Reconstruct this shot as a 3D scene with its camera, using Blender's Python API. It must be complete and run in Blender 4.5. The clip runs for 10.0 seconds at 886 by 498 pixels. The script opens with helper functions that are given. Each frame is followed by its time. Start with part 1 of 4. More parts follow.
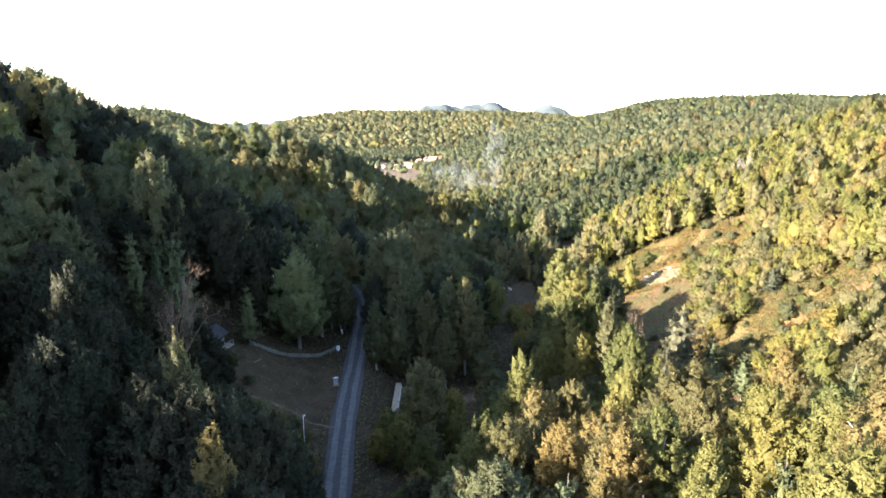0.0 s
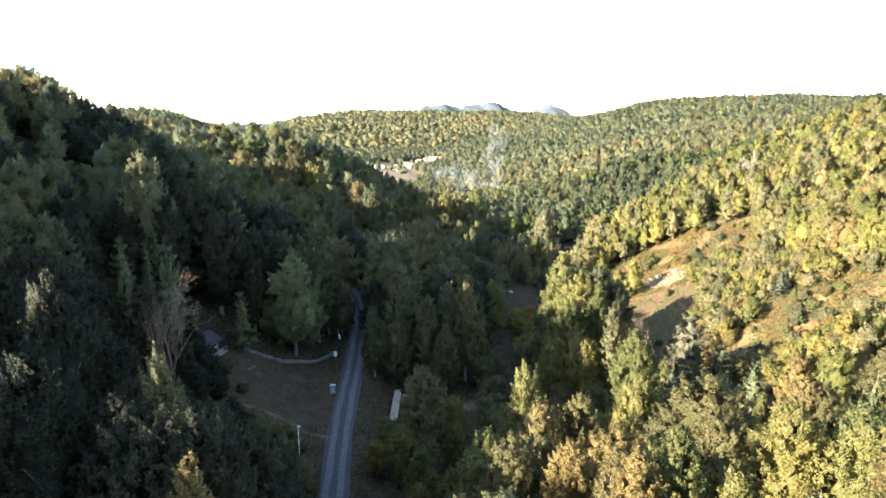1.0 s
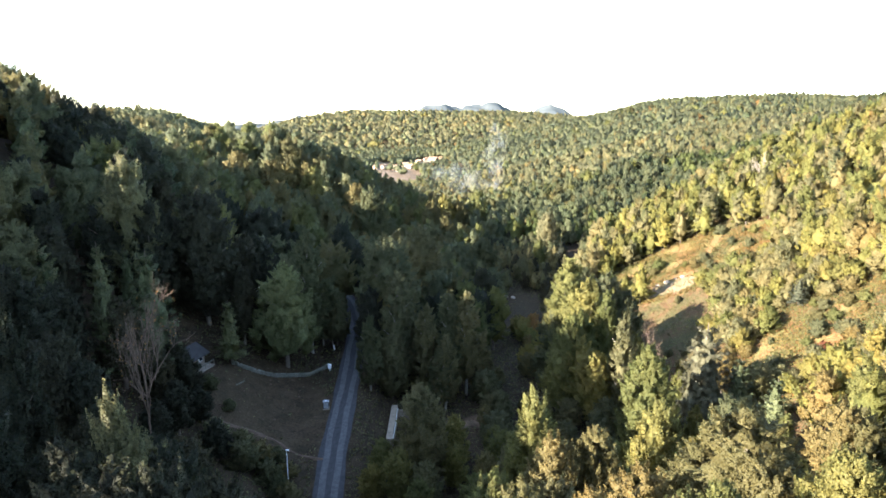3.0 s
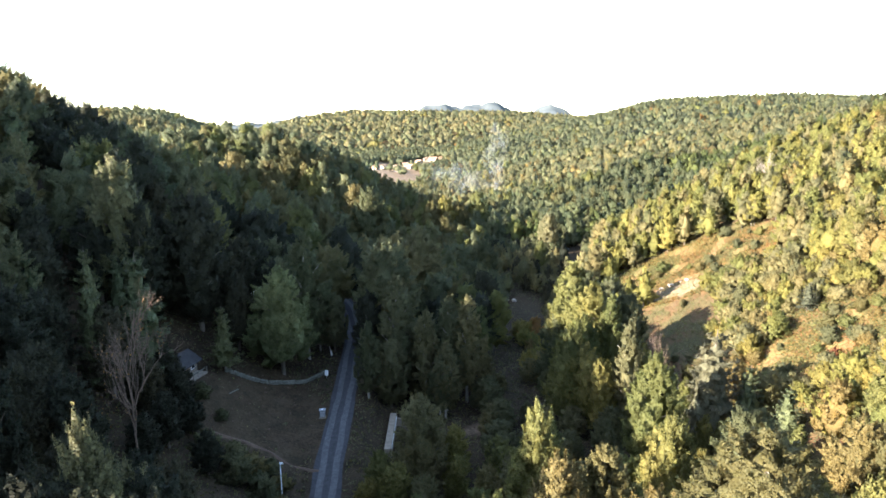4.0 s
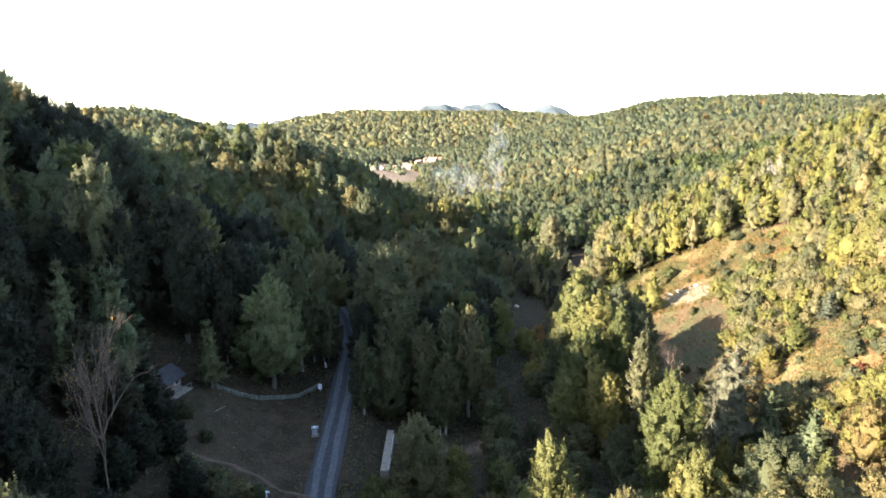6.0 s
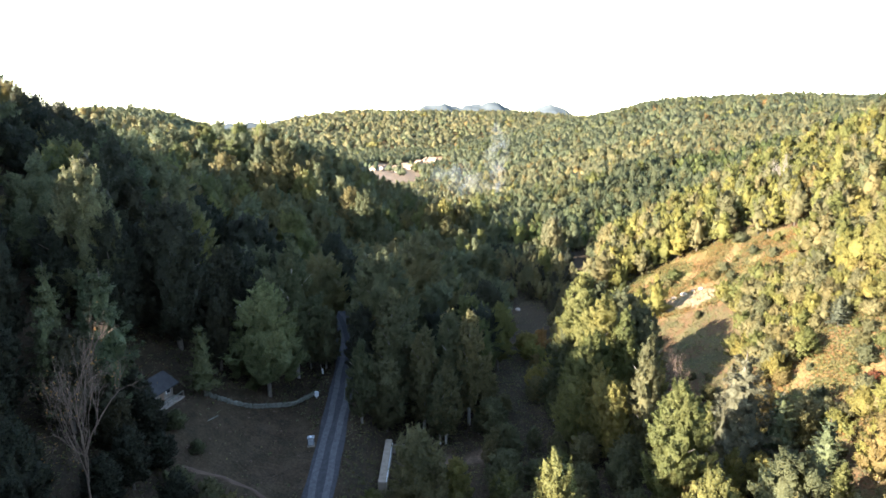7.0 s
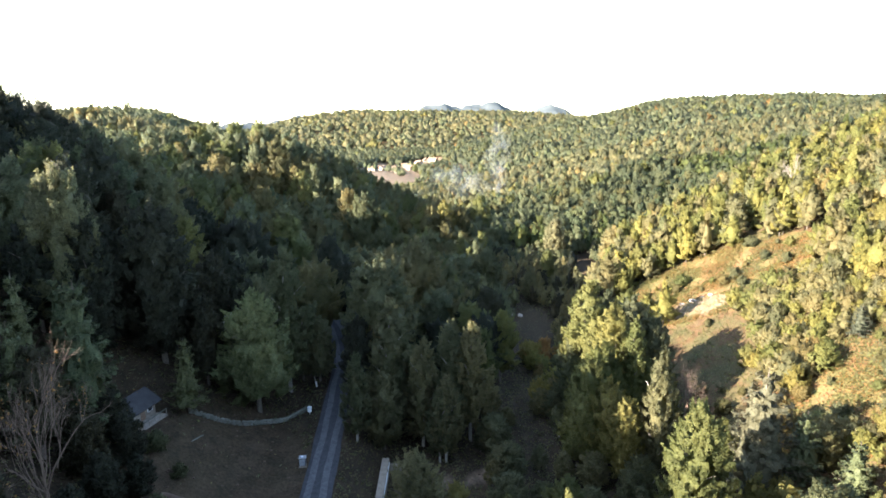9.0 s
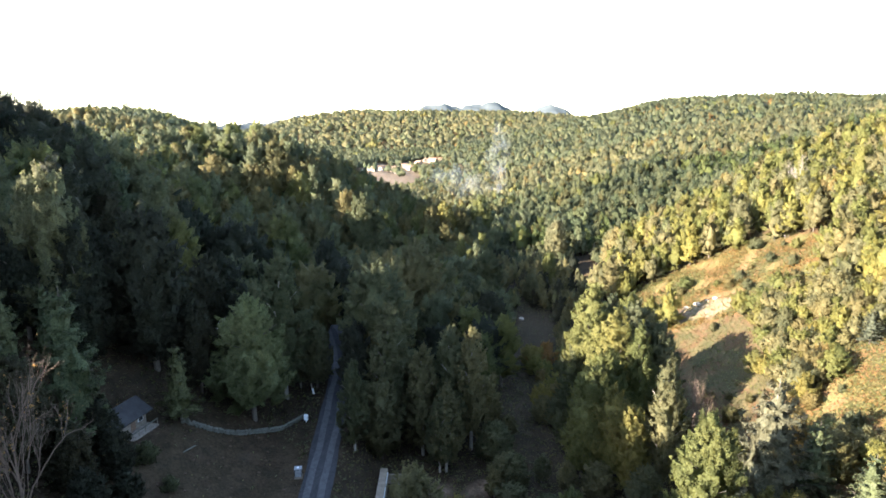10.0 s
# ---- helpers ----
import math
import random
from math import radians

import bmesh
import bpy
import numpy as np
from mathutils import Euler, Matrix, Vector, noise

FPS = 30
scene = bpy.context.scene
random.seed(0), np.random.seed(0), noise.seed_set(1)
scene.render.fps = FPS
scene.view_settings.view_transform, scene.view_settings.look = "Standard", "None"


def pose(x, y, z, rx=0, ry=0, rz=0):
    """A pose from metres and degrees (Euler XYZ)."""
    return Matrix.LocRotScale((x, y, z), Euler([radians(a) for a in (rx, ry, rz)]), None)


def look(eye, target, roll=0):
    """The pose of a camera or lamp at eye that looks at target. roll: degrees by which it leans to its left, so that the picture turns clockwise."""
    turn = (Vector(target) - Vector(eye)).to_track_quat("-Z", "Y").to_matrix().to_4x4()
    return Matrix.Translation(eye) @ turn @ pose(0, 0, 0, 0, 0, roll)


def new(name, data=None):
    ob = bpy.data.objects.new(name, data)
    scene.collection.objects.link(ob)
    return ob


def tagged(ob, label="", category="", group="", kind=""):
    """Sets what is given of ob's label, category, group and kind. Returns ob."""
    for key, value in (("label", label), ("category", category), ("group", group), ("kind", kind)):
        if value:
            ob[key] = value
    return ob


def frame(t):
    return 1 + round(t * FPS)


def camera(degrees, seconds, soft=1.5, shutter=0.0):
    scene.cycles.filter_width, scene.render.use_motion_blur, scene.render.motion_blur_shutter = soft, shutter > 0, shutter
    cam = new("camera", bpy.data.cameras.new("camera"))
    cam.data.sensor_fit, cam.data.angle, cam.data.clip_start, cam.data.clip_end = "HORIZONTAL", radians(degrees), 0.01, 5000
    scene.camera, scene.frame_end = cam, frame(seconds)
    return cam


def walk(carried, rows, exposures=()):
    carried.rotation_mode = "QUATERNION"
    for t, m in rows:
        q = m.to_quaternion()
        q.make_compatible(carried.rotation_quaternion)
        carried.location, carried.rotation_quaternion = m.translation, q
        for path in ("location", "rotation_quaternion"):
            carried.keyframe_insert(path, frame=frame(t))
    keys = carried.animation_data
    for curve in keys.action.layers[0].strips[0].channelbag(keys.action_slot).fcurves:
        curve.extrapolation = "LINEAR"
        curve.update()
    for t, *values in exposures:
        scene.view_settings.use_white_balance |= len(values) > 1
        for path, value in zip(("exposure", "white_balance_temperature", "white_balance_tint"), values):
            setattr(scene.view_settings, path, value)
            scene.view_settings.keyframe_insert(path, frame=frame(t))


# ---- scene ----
cam = camera(75.0, 10.0, soft=1.6)
# level flight up the valley: time, metres ahead, height
FLIGHT = [(0, -0.50, 57.0), (1, 3.12, 57.0), (2, 6.74, 57.0), (2.5, 8.54, 57.0), (4, 13.88, 57.0), (5, 17.36, 56.97),
          (5.5, 19.06, 56.96), (7, 24.05, 57.0), (8, 27.26, 57.0), (9, 30.38, 57.02), (10, 33.4, 57.1)]
EXPOSURE = 3.56
walk(cam, [(t, pose(0.0, y, z, 90 - 12.3, 0.0, 0.0)) for t, y, z in FLIGHT], [(0, EXPOSURE), (10, EXPOSURE)])

# ---------------------------------------------------------------- light
SUN_ELEVATION, SUN_AZIMUTH = 20.8, 247.0      # azimuth clockwise from +y
world = bpy.data.worlds.new("sky")
scene.world = world
world.use_nodes = True
wn = world.node_tree
sky = wn.nodes.new("ShaderNodeTexSky")
sky.sky_type = "NISHITA"
sky.sun_disc = False
sky.sun_elevation = radians(SUN_ELEVATION)
sky.sun_rotation = radians(SUN_AZIMUTH)
sky.air_density, sky.dust_density, sky.ozone_density = 1.0, 0.6, 1.0
background = wn.nodes["Background"]
background.inputs["Strength"].default_value = 0.102
mute = wn.nodes.new("ShaderNodeHueSaturation")      # thin haze
mute.inputs["Saturation"].default_value = 0.92
wn.links.new(sky.outputs["Color"], mute.inputs["Color"])
wn.links.new(mute.outputs["Color"], background.inputs["Color"])
sun = new("sun", bpy.data.lights.new("sun", "SUN"))
sun.data.energy, sun.data.angle, sun.data.color = 5.0, radians(0.6), (1.0, 0.875, 0.745)
sa, se = radians(SUN_AZIMUTH), radians(SUN_ELEVATION)
SUN_WAY = Vector((math.sin(sa) * math.cos(se), math.cos(sa) * math.cos(se), math.sin(se)))
sun.matrix_world = look(SUN_WAY * 500, (0, 0, 0))

# ---------------------------------------------------------------- materials
rng = np.random.default_rng(7)


def shader(name, roughness=0.8, specular=0.2):
    m = bpy.data.materials.new(name)
    m.use_nodes = True
    b = m.node_tree.nodes["Principled BSDF"]
    b.inputs["Roughness"].default_value = roughness
    b.inputs["Specular IOR Level"].default_value = specular
    return m, m.node_tree, b


def ramp(nt, fac, *stops):
    r = nt.nodes.new("ShaderNodeValToRGB")
    while len(r.color_ramp.elements) < len(stops):
        r.color_ramp.elements.new(0.5)
    for e, (at, c) in zip(r.color_ramp.elements, stops):
        e.position, e.color = at, (*c, 1)
    nt.links.new(fac, r.inputs["Fac"])
    return r.outputs["Color"]


def noise_of(nt, scale, detail=4.0, rough=0.6):
    n = nt.nodes.new("ShaderNodeTexNoise")
    n.inputs["Scale"].default_value = scale
    n.inputs["Detail"].default_value = detail
    n.inputs["Roughness"].default_value = rough
    g = nt.nodes.new("ShaderNodeNewGeometry")
    nt.links.new(g.outputs["Position"], n.inputs["Vector"])
    return n.outputs["Fac"]


def mixed(nt, a, b, fac, kind="MIX"):
    m = nt.nodes.new("ShaderNodeMix")
    m.data_type, m.blend_type = "RGBA", kind
    for slot, v in ((0, fac), (6, a), (7, b)):
        if isinstance(v, (int, float)):
            m.inputs[slot].default_value = v
        elif isinstance(v, tuple):
            m.inputs[slot].default_value = (*v, 1)
        else:
            nt.links.new(v, m.inputs[slot])
    return m.outputs[2]


def bumped(nt, b, fac, strength=0.5, distance=0.1):
    n = nt.nodes.new("ShaderNodeBump")
    n.inputs["Strength"].default_value = strength
    n.inputs["Distance"].default_value = distance
    nt.links.new(fac, n.inputs["Height"])
    nt.links.new(n.outputs["Normal"], b.inputs["Normal"])


def foliage(name, dark, mid, light, translucent=0.58, leaf_scale=6.8):
    """Leaves: each leaf clump, each tree and each patch of wood differs a little."""
    m, nt, b = shader(name, 0.62, 0.2)
    dark, light = (tuple(0.5 * (a + c) for a, c in zip(e, mid)) for e in (dark, light))
    g = nt.nodes.new("ShaderNodeNewGeometry")
    o = nt.nodes.new("ShaderNodeObjectInfo")
    leaf = ramp(nt, g.outputs["Random Per Island"], (0.0, dark), (0.5, mid), (1.0, light))
    tree = ramp(nt, o.outputs["Random"], (0.0, (0.72, 0.78, 0.75)), (0.5, (1, 1, 1)), (1.0, (1.32, 1.14, 1.0)))
    patch = ramp(nt, noise_of(nt, 0.11, 3.0), (0.3, (0.80, 0.85, 0.86)), (0.5, (1, 1, 1)), (0.72, (1.20, 1.10, 1.0)))
    colour = mixed(nt, mixed(nt, leaf, tree, 1.0, "MULTIPLY"), patch, 1.0, "MULTIPLY")
    tone = nt.nodes.new("ShaderNodeAttribute")          # one value a tree, in the woods that are one mesh
    tone.attribute_name = "tone"
    colour = mixed(nt, colour, ramp(nt, tone.outputs["Fac"], (0.0, (1, 1, 1)), (0.05, (0.80, 0.85, 0.88)), (0.5, (1, 1, 1)), (1.0, (1.20, 1.10, 0.98))), 1.0, "MULTIPLY")
    # single leaves: cells that each have a tone and a tilt of their own, with gaps between them
    cell = nt.nodes.new("ShaderNodeTexVoronoi")
    cell.inputs["Scale"].default_value = leaf_scale
    nt.links.new(g.outputs["Position"], cell.inputs["Vector"])
    split = nt.nodes.new("ShaderNodeSeparateColor")
    nt.links.new(cell.outputs["Color"], split.inputs[0])
    colour = mixed(nt, colour, ramp(nt, split.outputs[0], (0.0, (0.74, 0.77, 0.78)), (0.5, (1.0, 1.0, 1.0)), (1.0, (1.26, 1.22, 1.12))), 1.0, "MULTIPLY")
    tilt = nt.nodes.new("ShaderNodeVectorMath")
    tilt.operation = "MULTIPLY_ADD"
    nt.links.new(cell.outputs["Color"], tilt.inputs[0])
    tilt.inputs[1].default_value = (1.3, 1.3, 1.3)
    tilt.inputs[2].default_value = (-0.65, -0.65, -0.55)
    lean = nt.nodes.new("ShaderNodeVectorMath")
    nt.links.new(g.outputs["Normal"], lean.inputs[0])
    nt.links.new(tilt.outputs[0], lean.inputs[1])
    face = nt.nodes.new("ShaderNodeVectorMath")
    face.operation = "NORMALIZE"
    nt.links.new(lean.outputs[0], face.inputs[0])
    nt.links.new(face.outputs[0], b.inputs["Normal"])
    nt.links.new(colour, b.inputs["Base Color"])
    t = nt.nodes.new("ShaderNodeBsdfTranslucent")
    nt.links.new(colour, t.inputs["Color"])
    nt.links.new(face.outputs[0], t.inputs["Normal"])
    mix = nt.nodes.new("ShaderNodeMixShader")
    mix.inputs[0].default_value = translucent
    nt.links.new(b.outputs[0], mix.inputs[1])
    nt.links.new(t.outputs[0], mix.inputs[2])
    reach = nt.nodes.new("ShaderNodeMath")
    reach.operation = "MULTIPLY_ADD"
    nt.links.new(noise_of(nt, 1.4, 2.0), reach.inputs[0])
    reach.inputs[1].default_value, reach.inputs[2].default_value = 1.1, 0.02
    solid_heart = nt.nodes.new("ShaderNodeAttribute")
    solid_heart.attribute_name = "heart"
    full = nt.nodes.new("ShaderNodeMath")
    nt.links.new(reach.outputs[0], full.inputs[0])
    nt.links.new(solid_heart.outputs["Fac"], full.inputs[1])
    leaf_here = nt.nodes.new("ShaderNodeMath")
    leaf_here.operation = "LESS_THAN"
    nt.links.new(cell.outputs["Distance"], leaf_here.inputs[0])
    nt.links.new(full.outputs[0], leaf_here.inputs[1])
    gap = nt.nodes.new("ShaderNodeBsdfTransparent")
    cut = nt.nodes.new("ShaderNodeMixShader")
    nt.links.new(leaf_here.outputs[0], cut.inputs[0])
    nt.links.new(gap.outputs[0], cut.inputs[1])
    nt.links.new(mix.outputs[0], cut.inputs[2])
    nt.links.new(cut.outputs[0], nt.nodes["Material Output"].inputs["Surface"])
    return m


def plain(name, a, b_, scale, roughness=0.85, bump=0.3, specular=0.2, metallic=0.0):
    """A surface of two tones in patches, with fine grain and relief."""
    m, nt, b = shader(name, roughness, specular)
    b.inputs["Metallic"].default_value = metallic
    big, fine = noise_of(nt, scale), noise_of(nt, scale * 9)
    c = ramp(nt, big, (0.3, a), (0.7, b_))
    c = mixed(nt, c, ramp(nt, fine, (0.3, (0.7, 0.7, 0.7)), (0.7, (1.2, 1.2, 1.2))), 0.8, "MULTIPLY")
    nt.links.new(c, b.inputs["Base Color"])
    bumped(nt, b, fine, bump, 0.05)
    return m


LEAF = {
    "green": foliage("leaf_green", (0.074, 0.078, 0.040), (0.100, 0.104, 0.054), (0.128, 0.131, 0.068)),
    "yellow": foliage("leaf_yellow_green", (0.092, 0.098, 0.035), (0.118, 0.124, 0.043), (0.146, 0.148, 0.054)),
    "olive": foliage("leaf_olive", (0.096, 0.086, 0.036), (0.127, 0.111, 0.047), (0.162, 0.138, 0.060)),
    "rust": foliage("leaf_rust", (0.135, 0.082, 0.030), (0.185, 0.115, 0.042), (0.240, 0.155, 0.060)),
    "pine": foliage("needle_green", (0.046, 0.058, 0.032), (0.063, 0.076, 0.036), (0.082, 0.095, 0.046), 0.3),
    "silver": foliage("needle_silver", (0.050, 0.053, 0.034), (0.066, 0.070, 0.045), (0.086, 0.090, 0.060), 0.3),
    "red": foliage("leaf_red", (0.12, 0.045, 0.025), (0.16, 0.060, 0.032), (0.21, 0.085, 0.045)),
    # Shade of the left wood is put into this darker green.
    "dark": foliage("leaf_shade_darkened", (0.022, 0.024, 0.015), (0.030, 0.033, 0.021), (0.040, 0.043, 0.027)),
    # Extra blue in this green puts some distance haze into the far woods.
    "mid": foliage("leaf_mid_green", (0.092, 0.100, 0.054), (0.120, 0.128, 0.070), (0.150, 0.156, 0.088)),
    "fresh": foliage("leaf_fresh_green", (0.088, 0.104, 0.035), (0.116, 0.133, 0.046), (0.146, 0.162, 0.060)),
    "pale_lime": foliage("leaf_lime", (0.088, 0.110, 0.054), (0.118, 0.146, 0.072), (0.152, 0.184, 0.094)),
    "pale": foliage("leaf_pale", (0.118, 0.114, 0.062), (0.156, 0.149, 0.080), (0.198, 0.186, 0.104)),
}
BARK = plain("bark", (0.075, 0.062, 0.050), (0.15, 0.13, 0.11), 3.0, 0.9, 0.6)
PALE_BARK = plain("pale_bark", (0.17, 0.155, 0.135), (0.29, 0.27, 0.24), 3.0, 0.8, 0.4)
DEAD_WOOD = plain("dead_wood", (0.13, 0.115, 0.10), (0.21, 0.185, 0.16), 2.0, 0.85, 0.3)
TWIG = plain("dry_twig", (0.075, 0.052, 0.040), (0.14, 0.10, 0.078), 2.0, 0.9, 0.3)
GRAVEL = plain("grey_gravel", (0.022, 0.023, 0.026), (0.040, 0.041, 0.045), 1.5, 0.9, 0.5)
TRACK = plain("worn_gravel", (0.043, 0.044, 0.048), (0.076, 0.077, 0.081), 1.5, 0.85, 0.4)
CONCRETE = plain("pale_concrete", (0.12, 0.10, 0.078), (0.21, 0.18, 0.145), 1.2, 0.85, 0.3)
SOIL = plain("trodden_soil", (0.055, 0.036, 0.026), (0.085, 0.058, 0.042), 0.6, 0.95, 0.6)
ROOF = plain("grey_roofing", (0.024, 0.024, 0.026), (0.044, 0.044, 0.047), 0.8, 0.7, 0.3)
BOARD = plain("weathered_board", (0.13, 0.11, 0.095), (0.24, 0.21, 0.18), 1.6, 0.85, 0.4)
PAINT = plain("white_paint", (0.55, 0.58, 0.62), (0.72, 0.74, 0.76), 2.0, 0.6, 0.1)
STEEL = plain("galvanised_steel", (0.45, 0.47, 0.48), (0.60, 0.61, 0.62), 3.0, 0.45, 0.1, 0.5, 0.4)
GREY_PAINT = plain("grey_blue_paint", (0.17, 0.185, 0.20), (0.24, 0.255, 0.27), 2.0, 0.6, 0.1)
STONE = plain("field_stone", (0.065, 0.068, 0.055), (0.13, 0.13, 0.11), 0.9, 0.9, 0.6)
TILE = plain("clay_tile", (0.12, 0.080, 0.055), (0.19, 0.125, 0.088), 0.5, 0.8, 0.3)
PLASTER = plain("warm_plaster", (0.15, 0.12, 0.09), (0.24, 0.20, 0.155), 0.5, 0.85, 0.2)
GLASS = plain("dark_window", (0.02, 0.022, 0.025), (0.035, 0.037, 0.04), 2.0, 0.1, 0.0, 0.5)


# ---------------------------------------------------------------- the lie of the land
def rise(v, a, b):
    v = np.clip((v - a) / (b - a), 0, 1)
    return v * v * (3 - 2 * v)


def bell(v, width):
    return 1 - np.exp(-np.power(np.maximum(v, 0) / width, 2.4))


ROAD = [(-16.0, 40, -4.5), (-16.6, 75, -2.6), (-19.6, 103, -0.6), (-20.4, 118, 0.4), (-20.9, 131, 2.0), (-21.8, 150, 5.0),
        (-26.3, 167, 7.6), (-37, 182, 10.5), (-52, 200, 15)]
RX, RY, RZ = (np.array(c, float) for c in zip(*ROAD))


def road_x(y):
    return np.interp(y, RY, RX)


def hillocks(x, y):
    return (np.sin(x * 0.031 + 1.3) * np.sin(y * 0.027 + 0.4) * 2.2 + np.sin(x * 0.083 + y * 0.05) * 0.8
            + np.sin(x * 0.021 - y * 0.083 + 2.0) * 0.7)


def spur_foot(y):
    """Where the sunny slope across the valley begins."""
    return 38 + 12 * rise(y, 110, 180) + 32 * rise(y, 250, 315) - 5 * np.exp(-((y - 217) / 12) ** 2)


def ground(x, y):
    """Height of the ground: a valley between two slopes, a knoll under the camera, wooded ridges beyond."""
    x, y = np.asarray(x, float), np.asarray(y, float)
    toe = 5 + 5 * rise(y, 118, 150) + 30 * rise(y, 235, 290) + 10 * (1 - rise(y, 40, 118))
    # The near crest, out of view, is raised and dipped to set its shadow.
    crest = 74.5 + 4.5 * rise(y, 88, 125) - 7 * rise(y, 5, 80) - 9 * np.exp(-((y - 43) / 14) ** 2) - 2.5 * np.exp(-((y - 14) / 12) ** 2) - 24 * rise(y, 140, 207) - 8 * rise(y, 330, 450)
    fall = 1 - 0.75 * rise(y, 300, 480)
    left = crest * fall * bell(toe - x, 91) * (1 - 0.55 * rise(-x, 95, 200))
    foot = spur_foot(y)
    spur = 67 * (1 - np.exp(-np.power(np.maximum(x - foot, 0) / 85, 1.4))) * (1 - 0.75 * rise(y, 260, 420))
    line = 15 - 0.18 * np.maximum(y - 300, 0)
    far = (75 + 12 * rise(y, 500, 760) - 26 * rise(y, 800, 1150)) * (1 - np.exp(-np.power(np.maximum(x - line, 0) / 260, 1.6))) * rise(y, 235, 430)
    west = 66 * np.exp(-((x + 320 + 0.12 * np.maximum(y - 560, 0)) / 140) ** 2) * rise(y, 330, 560) * (1 - 0.62 * rise(y, 640, 1050))
    cross = 79 * rise(y, 820, 1450) * rise(x, -620, -200) * (1 - 0.25 * rise(x, 100, 420)) * (1 - 0.4 * rise(y, 1600, 2400))
    far = far + 10 * np.exp(-((x - 305) / 85) ** 2 - ((y - 760) / 130) ** 2)
    knoll = 34 * np.exp(-((y - 15) / 45) ** 2) * rise(x, -45, 35)
    z = -5 + np.maximum.reduce([left, spur, far, west, cross]) * 0.85 + 0.15 * (left + spur + np.maximum(far, cross) + west) + knoll
    z = z + hillocks(x, y) * np.clip(0.25 + np.abs(x + 5) / 150, 0, 1.3)
    yard = np.exp(-((x + 48) / 7) ** 2 - ((y - 115) / 8) ** 2)
    z = z * (1 - yard) + 10.3 * yard
    off = np.abs(x - road_x(y))
    near = (1 - rise(off, 3.2, 11)) * rise(y, 30, 60) * (1 - rise(y, 185, 215))
    return z * (1 - near) + np.interp(y, RY, RZ) * near


def inside(x, y, cx, cy, rx, ry, turn=0.0):
    c, s = math.cos(radians(turn)), math.sin(radians(turn))
    u, v = (x - cx) * c + (y - cy) * s, -(x - cx) * s + (y - cy) * c
    return (u / rx) ** 2 + (v / ry) ** 2 < 1


def cleared(x, y):
    """Where no wood grows: road, yards, meadows, the fern slope and the hamlet."""
    c = (np.abs(x - road_x(y)) < 4.2) & (y < 190) & (y > 30)
    c |= inside(x, y, -33, 112, 12, 18)
    c |= inside(x, y, -3, 119, 10, 7)
    c |= inside(x, y, -9, 107, 4, 7)
    c |= inside(x, y, 26, 200, 9, 19, -12)
    c |= inside(x, y, 60, 262, 6, 32, -8)
    c |= inside(x, y, 81, 197, 28, 18, -28)
    c |= inside(x, y, 80, 122, 17, 13, 0)
    c |= inside(x, y, 62, 168, 14, 19, -20)
    c |= inside(x, y, 57, 141, 9, 20, 0)
    c |= inside(x, y, -49, 115, 7, 7)
    c |= inside(x, y, -62, 655, 40, 155, 5)
    c |= inside(x, y, -26, 825, 32, 75, 0)
    return c


def mesh_of(name, verts, faces, mats, indices=None, smooth=False, normals=None):
    """A mesh from arrays; faces all have the same number of corners."""
    me = bpy.data.meshes.new(name)
    verts, faces = np.asarray(verts, np.float32), np.asarray(faces, np.int32)
    n, k = faces.shape
    me.vertices.add(len(verts))
    me.vertices.foreach_set("co", verts.ravel())
    me.loops.add(n * k)
    me.loops.foreach_set("vertex_index", faces.ravel())
    me.polygons.add(n)
    me.polygons.foreach_set("loop_start", np.arange(0, n * k, k, dtype=np.int32))
    me.polygons.foreach_set("loop_total", np.full(n, k, np.int32))
    if smooth:
        me.polygons.foreach_set("use_smooth", np.ones(n, bool))
    for m in mats:
        me.materials.append(m)
    if indices is not None:
        me.polygons.foreach_set("material_index", np.asarray(indices, np.int32))
    me.update(calc_edges=True)
    me.validate()
    if normals is not None:
        me.polygons.foreach_set("use_smooth", np.ones(len(me.polygons), bool))
        me.normals_split_custom_set_from_vertices(np.asarray(normals, np.float32).tolist())
    return me


